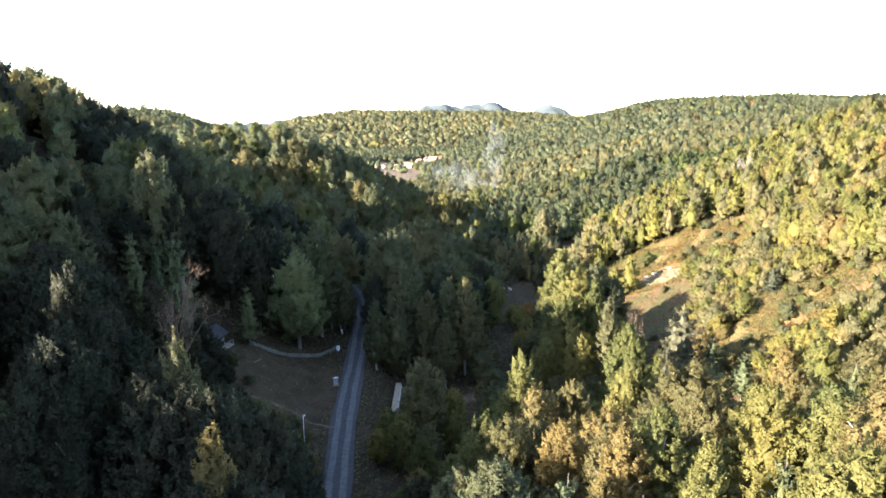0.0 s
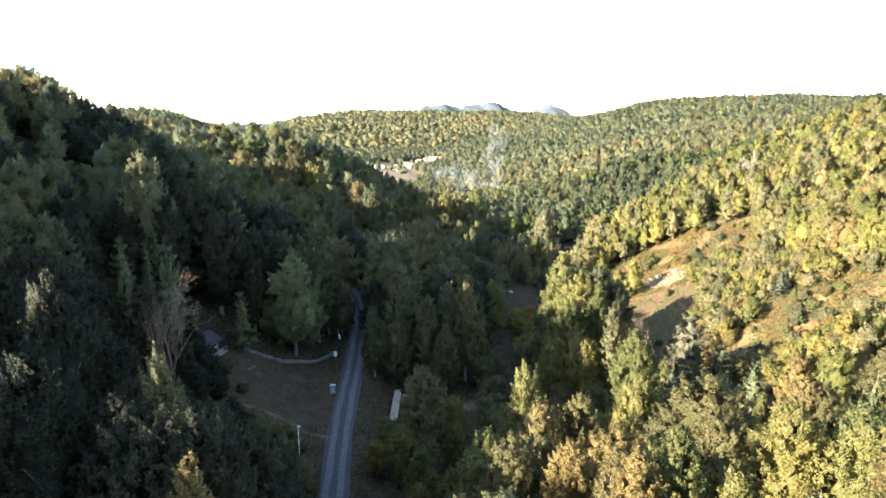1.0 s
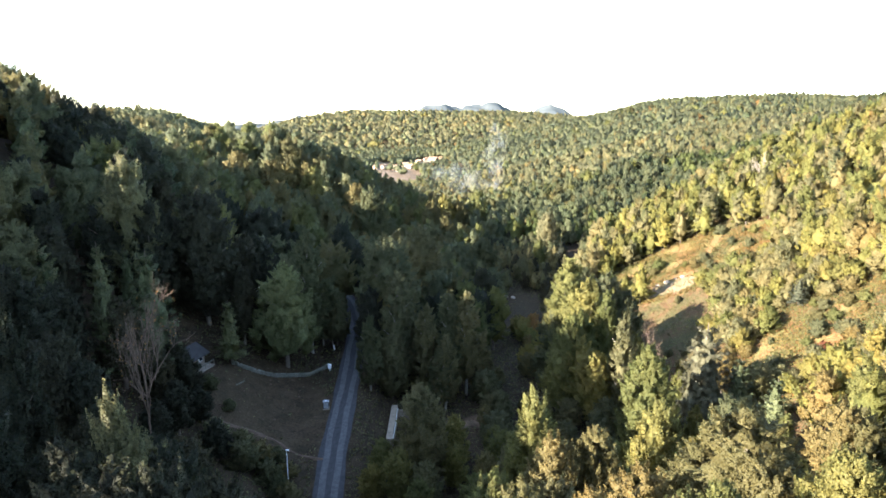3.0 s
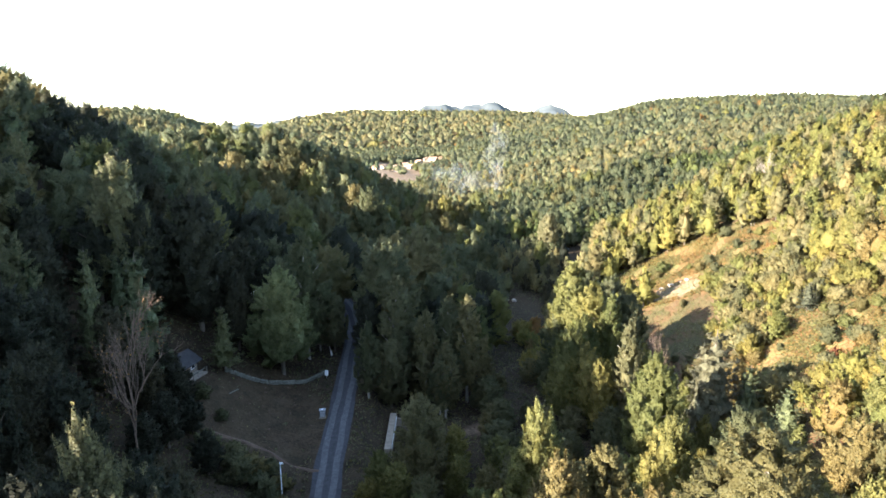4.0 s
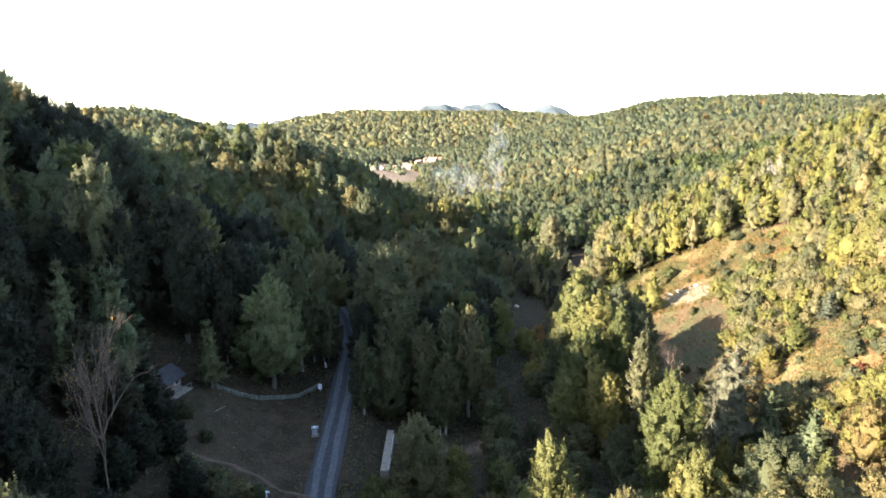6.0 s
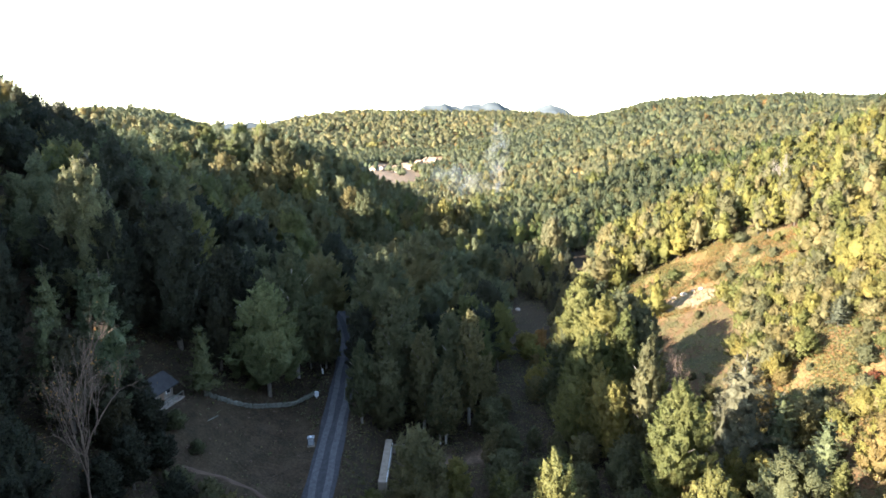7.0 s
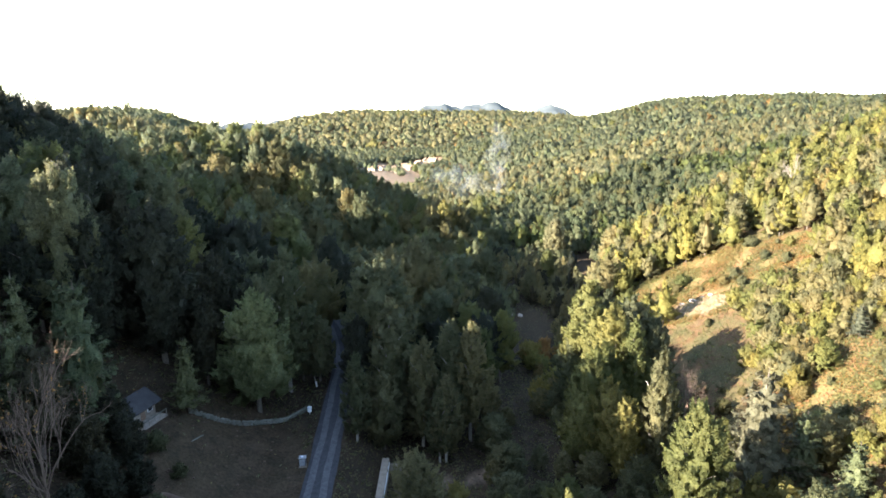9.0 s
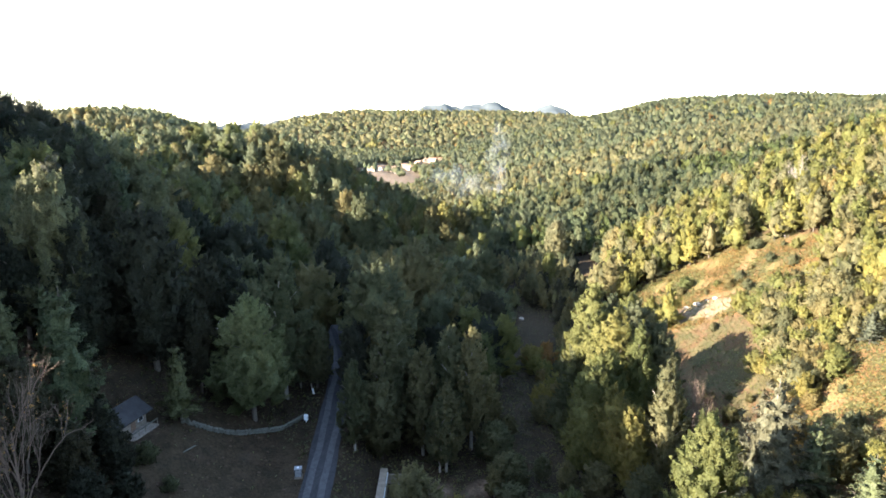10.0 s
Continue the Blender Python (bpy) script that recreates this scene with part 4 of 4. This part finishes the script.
# ---------------------------------------------------------------- fern slope, shrubs, undergrowth
def undergrowth():
    r = np.random.default_rng(51)

    def cover(name, label, x, y, lift, size, slots, seed):
        z = ground(x, y) + lift
        p = np.stack([x, y, z], 1)
        v, f, _ = cards(p, unit(r.normal(size=(len(x), 3)) * 0.6 + (0, 0, 0.8)), size, r)
        me = mesh_of(name, v, f, [LEAF[k] for k in ("green", "yellow", "olive", "rust")], slots)
        tagged(new(name, me), label, "undergrowth", kind="stuff")

    x, y = r.uniform(48, 122, 300000), r.uniform(96, 236, 300000)
    k = inside(x, y, 81, 197, 30, 20, -28) | inside(x, y, 82, 122, 25, 18, 0)
    k &= ~inside(x, y, 73, 188, 8.5, 5, -40) & ~inside(x, y, 98, 175, 3, 5, 0)
    patch = np.sin(x * 0.45 + 2 * np.sin(y * 0.23)) + np.sin(y * 0.52 + 1.7 * np.sin(x * 0.31)) + r.normal(size=len(x)) * 0.5
    k &= patch > -1.1
    x, y, patch = x[k], y[k], patch[k]
    lift = r.uniform(0.05, 0.7, len(x)) * np.clip(patch * 0.5 + 0.5, 0.3, 1.4)
    u = r.uniform(size=len(x)) * 0.8 + 0.10 + 0.32 * np.sin(x * 0.22 + 1.2 * np.sin(y * 0.13)) * np.sin(y * 0.25)
    slots = np.where(u < 0.18, 0, np.where(u < 0.44, 1, np.where(u < 0.66, 2, 3)))
    cover("fern_cover", "yellow and rust-coloured bracken covering the open slope", x, y, lift, 0.26, slots, 52)
    x, y = r.uniform(-62, 116, 125000), r.uniform(60, 235, 125000)
    k = (np.abs(x - road_x(y)) > 2.9) & (np.abs(x) < 0.8 * y + 10) & ~inside(x, y, -49, 115, 5, 5)
    k &= ~(inside(x, y, -33, 113, 11, 16) & (r.uniform(size=len(x)) < 0.96)) & ~inside(x, y, -2.5, 121, 4, 3) & ~inside(x, y, 8, 123, 4, 3)
    k &= ~(inside(x, y, 26, 200, 8, 18, -12) & (r.uniform(size=len(x)) < 0.8))
    x, y = x[k], y[k]
    lift = r.uniform(0.0, 0.9, len(x)) * (0.5 + 0.5 * np.sin(x * 0.6 + np.sin(y * 0.4) * 2))
    cover("valley_undergrowth", "low green brush and grass on the shaded valley floor", x, y, np.maximum(lift, 0.05), 0.30,
          np.where(r.uniform(size=len(x)) < np.where(x > 62, 0.25, 0.75), 0, np.where(r.uniform(size=len(x)) < 0.5, 1, 2)), 53)
    # single shrubs
    xs, ys = scatter(56, 116, 98, 226, 4.8, 54)
    k = cleared(xs, ys) & (np.abs(xs - 60) + np.abs(ys - 160) > 14) & ~inside(xs, ys, 73, 188, 10, 7, -40)
    k &= r.uniform(size=len(xs)) < np.where(ys > 165, 0.4, 0.85)
    for x, y in zip(xs[k], ys[k]):
        plant("shrub", float(x), float(y), height=float(r.uniform(1.2, 3.6)), width=float(r.uniform(0.8, 1.2)), variant=int(r.integers(9)))


undergrowth()


# ---------------------------------------------------------------- built things
def block(x0, x1, y0, y1, z0, z1, bevel=0.03):
    bm = bmesh.new()
    bmesh.ops.create_cube(bm, size=1)
    for v in bm.verts:
        v.co = Vector((x0 + (v.co.x + 0.5) * (x1 - x0), y0 + (v.co.y + 0.5) * (y1 - y0), z0 + (v.co.z + 0.5) * (z1 - z0)))
    if bevel:
        bmesh.ops.bevel(bm, geom=bm.edges[:], offset=bevel, segments=1, affect="EDGES")
    return bm


def solid(name, bm, mat, parent, label=""):
    me = bpy.data.meshes.new(name)
    bm.to_mesh(me)
    bm.free()
    me.materials.append(mat)
    return part(name, me, parent, label)


def stand(name, x, y, turn=0.0, lift=0.0, z=None):
    """An empty at a thing's base, on the ground."""
    e = new(name)
    e.matrix_basis = pose(x, y, (float(ground(x, y)) if z is None else z) + lift, 0, 0, turn)
    return e


def gable(w, d, eave, ridge, over, thick=0.16):
    """Two roof slabs over a house w wide (x) and d deep (y), ridge along y."""
    bm = bmesh.new()
    for s in (-1, 1):
        drop = (ridge - eave) * over / (w / 2)
        pts = [(s * (w / 2 + over), -d / 2 - over, eave - drop), (0, -d / 2 - over, ridge), (0, d / 2 + over, ridge), (s * (w / 2 + over), d / 2 + over, eave - drop)]
        low = [bm.verts.new(p) for p in pts]
        top = [bm.verts.new((p[0], p[1], p[2] + thick)) for p in pts]
        for f in ((0, 1, 2, 3), ):
            bm.faces.new([low[i] for i in f])
            bm.faces.new([top[i] for i in reversed(f)])
        for i in range(4):
            j = (i + 1) % 4
            bm.faces.new([low[i], top[i], top[j], low[j]])
    bmesh.ops.recalc_face_normals(bm, faces=bm.faces[:])
    return bm


def house_body(w, d, eave, ridge, below=1.2):
    bm = bmesh.new()
    ring = [(-w / 2, -below), (w / 2, -below), (w / 2, eave), (0, ridge - 0.02), (-w / 2, eave)]
    a = [bm.verts.new((x, -d / 2, z)) for x, z in ring]
    b = [bm.verts.new((x, d / 2, z)) for x, z in ring]
    bm.faces.new(a)
    bm.faces.new(b[::-1])
    for i in range(5):
        j = (i + 1) % 5
        bm.faces.new([a[i], b[i], b[j], a[j]])
    bmesh.ops.recalc_face_normals(bm, faces=bm.faces[:])
    return bm


def house(x, y, w, d, eave, ridge, turn, wall, roof, label, name="house", lift=0.0):
    h = tagged(stand(name, x, y, turn, lift), label, "house")
    solid("wall", house_body(w, d, eave, ridge), wall, h)
    r = solid("roof", gable(w, d, eave, ridge, 0.5), roof, h)
    solid("chimney", block(w * 0.15, w * 0.15 + 0.6, -0.3, 0.3, eave, ridge + 0.7), wall, r)
    solid("door", block(-0.5, 0.5, -d / 2 - 0.06, -d / 2 + 0.04, 0, 2.0), BOARD, h)
    for sx in (-1, 1):
        for i in range(2):
            yy = -d / 4 + i * d / 2
            win = solid("window", block(sx * w / 2 - 0.05, sx * w / 2 + 0.05, yy - 0.55, yy + 0.55, 0.9, 2.1, 0.02), PAINT, h)
            solid("pane", block(sx * (w / 2 + 0.055) - 0.01, sx * (w / 2 + 0.055) + 0.01, yy - 0.45, yy + 0.45, 1.0, 2.0, 0), GLASS, win)
        win = solid("window", block(sx * w / 3 - 0.45, sx * w / 3 + 0.45, -d / 2 - 0.05, -d / 2 + 0.05, 0.9, 2.1, 0.02), PAINT, h)
        solid("pane", block(sx * w / 3 - 0.36, sx * w / 3 + 0.36, -d / 2 - 0.065, -d / 2 - 0.045, 1.0, 2.0, 0), GLASS, win)
    return h


def cabin():
    """Small wooden cabin with a grey roof and a railed deck towards the road."""
    c = tagged(stand("cabin", -50.2, 115.5, -14, 0.0, 10.4), "small dark wooden cabin with grey roof and railed deck", "cabin")
    solid("wall", house_body(4.6, 5.4, 2.5, 3.9), BOARD, c)
    solid("roof", gable(4.6, 5.4, 2.5, 3.9, 0.8), ROOF, c, "low grey sheet roof")
    deck = solid("deck", block(2.3, 4.6, -2.7, 2.7, -1.4, 0.12), BOARD, c)
    for i in range(5):
        solid("railing_post", block(4.45, 4.55, -2.6 + i * 1.28, -2.5 + i * 1.28, 0.12, 1.05, 0.01), BOARD, deck)
    solid("handrail", block(4.40, 4.60, -2.7, 2.7, 1.05, 1.15, 0.02), STONE, deck, "pale painted handrail")
    solid("skirting", block(4.62, 4.68, -2.7, 2.7, -1.2, 0.0, 0.0), BOARD, deck, "grey boarded deck skirt")
    solid("door", block(2.28, 2.36, -0.5, 0.45, 0.12, 2.1), TILE, c, "reddish wooden door")
    win = solid("window", block(2.27, 2.35, 1.0, 2.1, 0.9, 1.9), PAINT, c)
    solid("pane", block(2.355, 2.365, 1.1, 2.0, 1.0, 1.8, 0), GLASS, win)


def shed():
    s = tagged(stand("shed", -45.0, 146.5, 12, 0.3), "small shed with a pale metal roof among trees", "shed")
    solid("wall", house_body(3.6, 4.6, 2.3, 3.2), BOARD, s)
    solid("roof", gable(3.6, 4.6, 2.3, 3.2, 0.4), STEEL, s, "pale bluish metal roof")
    solid("door", block(-0.5, 0.5, -2.36, -2.26, 0, 1.9), ROOF, s)


def roadside():
    b = tagged(stand("utility_cabinet", -23.7, 118.0, 8), "grey steel utility cabinet beside the gravel road", "cabinet")
    solid("plinth", block(-0.65, 0.65, -0.55, 0.55, -0.5, 0.18), CONCRETE, b)
    body = solid("body", block(-0.55, 0.55, -0.45, 0.45, 0.18, 1.55), ROOF, b)
    solid("door", block(-0.48, 0.48, -0.475, -0.452, 0.25, 1.45, 0.01), GREY_PAINT, body)
    solid("lid", block(-0.62, 0.62, -0.52, 0.52, 1.55, 1.66), GREY_PAINT, b, "pale grey sheet-metal lid")
    solid("cap", block(-0.2, 0.15, -0.2, 0.15, 1.66, 1.76), PAINT, b)
    b = tagged(stand("meter_box", -25.7, 132.5, -4), "small white meter box on a post", "box")
    solid("post", block(-0.06, 0.06, -0.06, 0.06, -0.4, 0.7, 0.01), STEEL, b)
    body = solid("body", block(-0.36, 0.36, -0.2, 0.2, 0.55, 1.65), PAINT, b)
    solid("door", block(-0.30, 0.30, -0.225, -0.202, 0.62, 1.58, 0.01), PAINT, body)
    p = tagged(stand("leaning_post", -26.3, 141.5, 0), "pale weathered post leaning beside the road", "post")
    p.matrix_basis = p.matrix_basis @ pose(0, 0, 0, 0, -8, 0)
    solid("stake", block(-0.11, 0.11, -0.11, 0.11, -0.4, 2.4), BOARD, p)
    solid("board", block(-0.02, 0.34, -0.16, -0.11, 0.1, 1.3, 0.01), PAINT, p)
    lamp = tagged(stand("street_lamp", -24.2, 90.9), "slender white lamp post with a short arm", "street lamp")
    top = 7.6 - lamp.matrix_basis.translation.z
    solid("pole", block(-0.05, 0.05, -0.05, 0.05, -0.4, top, 0.02), PAINT, lamp)
    solid("arm", block(0.05, 0.45, -0.03, 0.03, top - 0.12, top - 0.05, 0.01), PAINT, lamp)
    solid("head", block(-0.12, 0.36, -0.11, 0.11, top, top + 0.12), STEEL, lamp)
    log = tagged(stand("plank", -39.6, 114.0, -30, 0.06), "pale sawn plank lying on the bare yard", "plank")
    solid("board", block(-0.14, 0.14, -1.6, 1.6, 0, 0.12), STONE, log)


def yard_wall():
    """Low wall of rough stones along the upper edge of the yard."""
    line = [(-42.5, 119.6), (-39, 121.2), (-35.5, 123.8), (-32.5, 127.0), (-30, 129.7), (-28, 132.7), (-26.5, 134.2)]
    px, py = (np.array(c, float) for c in zip(*line))
    wall = tagged(new("yard_wall"), "low grey-green wall of mossy field stones", "wall")
    r = np.random.default_rng(61)
    t = np.linspace(0, len(line) - 1, 46)
    shapes = []
    for k in range(4):
        bm = bmesh.new()
        bmesh.ops.create_icosphere(bm, subdivisions=1, radius=0.36)
        for v in bm.verts:
            v.co = Vector((v.co.x * 1.25, v.co.y, v.co.z * 0.9)) * r.uniform(0.8, 1.15)
        me = bpy.data.meshes.new("stone")
        bm.to_mesh(me)
        bm.free()
        me.materials.append(STONE)
        shapes.append(me)
    for i, u in enumerate(t):
        x, y = np.interp(u, range(len(line)), px), np.interp(u, range(len(line)), py)
        for course in range(2):
            o = part("stone", shapes[int(r.integers(4))], wall)
            o.matrix_basis = pose(x + r.uniform(-0.12, 0.12), y + r.uniform(-0.12, 0.12), float(ground(x, y)) + 0.15 + course * 0.38, r.uniform(-15, 15), 0, r.uniform(0, 360))


def retaining_wall():
    w = tagged(stand("retaining_wall", -10.3, 114.5, 0, 0.0, -6.0), "pale concrete retaining wall below the road", "wall")
    solid("wall", block(-0.65, 0.65, -4, 9.6, -1.5, 4.0, 0.05), CONCRETE, w)
    solid("wall_return", block(0.65, 3.4, 9.0, 9.35, -1.5, 3.1, 0.03), CONCRETE, w)
    solid("pipe", block(0.66, 0.80, -3.5, 8.6, 3.72, 3.86, 0.03), STEEL, w, "bluish steel pipe")


def boulder(x, y, size, mat, label, seed):
    r = np.random.default_rng(seed)
    bm = bmesh.new()
    bmesh.ops.create_icosphere(bm, subdivisions=2, radius=size)
    for v in bm.verts:
        n = noise.noise(v.co * (1.3 / size) + Vector((seed, 0, 0)))
        v.co = Vector((v.co.x * 1.3, v.co.y, v.co.z * 0.7)) * (1 + 0.35 * n)
    me = bpy.data.meshes.new("boulder")
    bm.to_mesh(me)
    bm.free()
    me.materials.append(mat)
    o = new("boulder", me)
    o.matrix_basis = pose(x, y, float(ground(x, y)) + size * 0.25, 0, 0, r.uniform(0, 360))
    tagged(o, label, "boulder", "pale boulders")


def stones():
    for i, (x, y, s) in enumerate(((23.0, 213.0, 0.8), (25.5, 212.0, 0.9), (19.5, 214.5, 0.5), (71.0, 194.0, 0.7), (73.5, 193.0, 0.9), (77.5, 191.0, 0.8),
                                   (76.0, 192.5, 0.5), (97.5, 176.5, 0.9), (99.0, 174.5, 0.8), (98.0, 172.0, 0.6))):
        boulder(x, y, s, PALE_STONE, "pale limestone boulder half sunk in the soil", 70 + i)


PALE_STONE = plain("pale_limestone", (0.19, 0.16, 0.13), (0.28, 0.24, 0.20), 0.9, 0.9, 0.5)


def hamlet():
    for x, y, w, d, t in ((-84, 712, 7, 9, 20), (-72, 726, 7, 9, -35), (-58, 722, 9, 12, 60), (-47, 772, 9, 13, 75), (-36, 780, 8, 10, 15), (-66, 752, 7, 10, -10), (-78, 690, 6, 8, 50), (-52, 690, 6, 9, -20), (-40, 742, 7, 9, 35), (-33, 828, 8, 10, 40), (-14, 842, 8, 12, 70), (-24, 862, 8, 10, 10)):
        house(x, y, w, d, 3.2, 5.6, t, PLASTER, TILE, "plastered village house with a clay tile roof")


cabin()
shed()
roadside()
yard_wall()
retaining_wall()
stones()
hamlet()


# ---------------------------------------------------------------- the far mountains
def mountains():
    m, nt, b = shader("hazy_mountain", 1.0, 0.0)
    c = ramp(nt, noise_of(nt, 0.006, 6.0), (0.35, (0.040, 0.050, 0.056)), (0.65, (0.056, 0.066, 0.070)))
    nt.links.new(c, b.inputs["Base Color"])
    x = np.linspace(-2600, 2600, 260)
    y = np.linspace(2700, 3500, 24)
    gx, gy = np.meshgrid(x, y)
    top = (42 + 46 * np.exp(-((gx + 720) / 260) ** 2) + 116 * np.exp(-((gx + 60) / 150) ** 2) + 128 * np.exp(-((gx - 250) / 170) ** 2)
           + 104 * np.exp(-((gx - 590) / 110) ** 2) + 60 * np.exp(-((gx - 1400) / 600) ** 2))
    top = top + 7 * np.sin(gx * 0.021) + 5 * np.sin(gx * 0.047 + 1) + 3 * np.sin(gx * 0.11)
    z = -60 + (top + 60) * np.sin(np.clip((gy - 2700) / 800, 0, 1) * math.pi * 0.62) + 5 * np.sin(gx * 0.05 + gy * 0.03)
    w = len(x)
    i = (np.arange(len(y) - 1)[:, None] * w + np.arange(w - 1)).ravel()
    me = mesh_of("backdrop", np.stack([gx, gy, z], -1).reshape(-1, 3), np.stack([i, i + 1, i + w + 1, i + w], 1), [m], smooth=True)
    tagged(new("backdrop", me), "distant blue-grey wooded mountains under a pale sky", "mountains", kind="structure")


mountains()


def smoke():
    """A thin drift of bluish wood smoke over the trees near the hamlet."""
    m = bpy.data.materials.new("wood_smoke")
    m.use_nodes = True
    nt = m.node_tree
    nt.nodes.remove(nt.nodes["Principled BSDF"])
    clear, dust = nt.nodes.new("ShaderNodeBsdfTransparent"), nt.nodes.new("ShaderNodeBsdfDiffuse")
    dust.inputs["Color"].default_value = (0.80, 0.87, 0.95, 1)
    mix = nt.nodes.new("ShaderNodeMixShader")
    thin = ramp(nt, noise_of(nt, 0.10, 3.0), (0.40, (0, 0, 0)), (0.75, (0.027, 0.027, 0.027)))
    nt.links.new(thin, mix.inputs[0])
    nt.links.new(clear.outputs[0], mix.inputs[1])
    through_light = nt.nodes.new("ShaderNodeBsdfTranslucent")
    through_light.inputs["Color"].default_value = (0.80, 0.87, 0.95, 1)
    both = nt.nodes.new("ShaderNodeMixShader")
    nt.links.new(dust.outputs[0], both.inputs[1])
    nt.links.new(through_light.outputs[0], both.inputs[2])
    nt.links.new(both.outputs[0], mix.inputs[2])
    nt.links.new(mix.outputs[0], nt.nodes["Material Output"].inputs["Surface"])
    r = np.random.default_rng(91)
    out = []
    for line, wide in ((((38, 436, 8), (40, 437, 18), (37, 438, 30), (41, 440, 44), (37, 442, 58)), (2.0, 3.2, 4.5, 5.0, 2.0)),
                       (((36, 430, 12), (26, 430, 16), (14, 431, 17), (0, 432, 20), (-14, 434, 24)), (2.0, 4.5, 6.0, 5.0, 2.0))):
        at = np.linspace(0, 4, 21)
        p = np.stack([np.interp(at, range(5), c) for c in zip(*line)], 1)
        for k in (0.45, 0.75, 1.1):
            rad = np.interp(at, range(5), wide) * k * 1.7 * (1 + 0.25 * np.sin(at * 5 + 3 * k)) * np.sin(np.pi * np.clip(at / 4, 0.02, 0.98)) ** 0.5
            out.append(tube(p + r.normal(size=p.shape) * 0.5, rad, 14))
    me = mesh_of("smoke", *join(out), [m], smooth=True)
    ob = tagged(new("smoke", me), "thin bluish wood smoke drifting over the trees", "smoke", kind="stuff")
    ob.visible_shadow = False


smoke()


def rubble():
    """Broken stones and clods strewn over the yard and the banks below the road."""
    r = np.random.default_rng(93)
    v, f = ball(1)
    x, y = r.uniform(-46, 14, 300), r.uniform(96, 130, 300)
    k = (inside(x, y, -34, 112, 12, 18) | inside(x, y, -3, 119, 13, 8)) & (np.abs(x - road_x(y)) > 3)
    out = []
    for a, b in zip(x[k], y[k]):
        size = r.uniform(0.06, 0.26) * np.array([1.3, 1.0, 0.6])
        out.append((np.array([a, b, float(ground(a, b)) + 0.04]) + v * size * r.uniform(0.7, 1.2, (len(v), 1)), f))
    tagged(new("rubble", mesh_of("rubble", *join(out), [SOIL])), "broken stones and clods strewn on bare earth", "rubble", kind="stuff")


rubble()
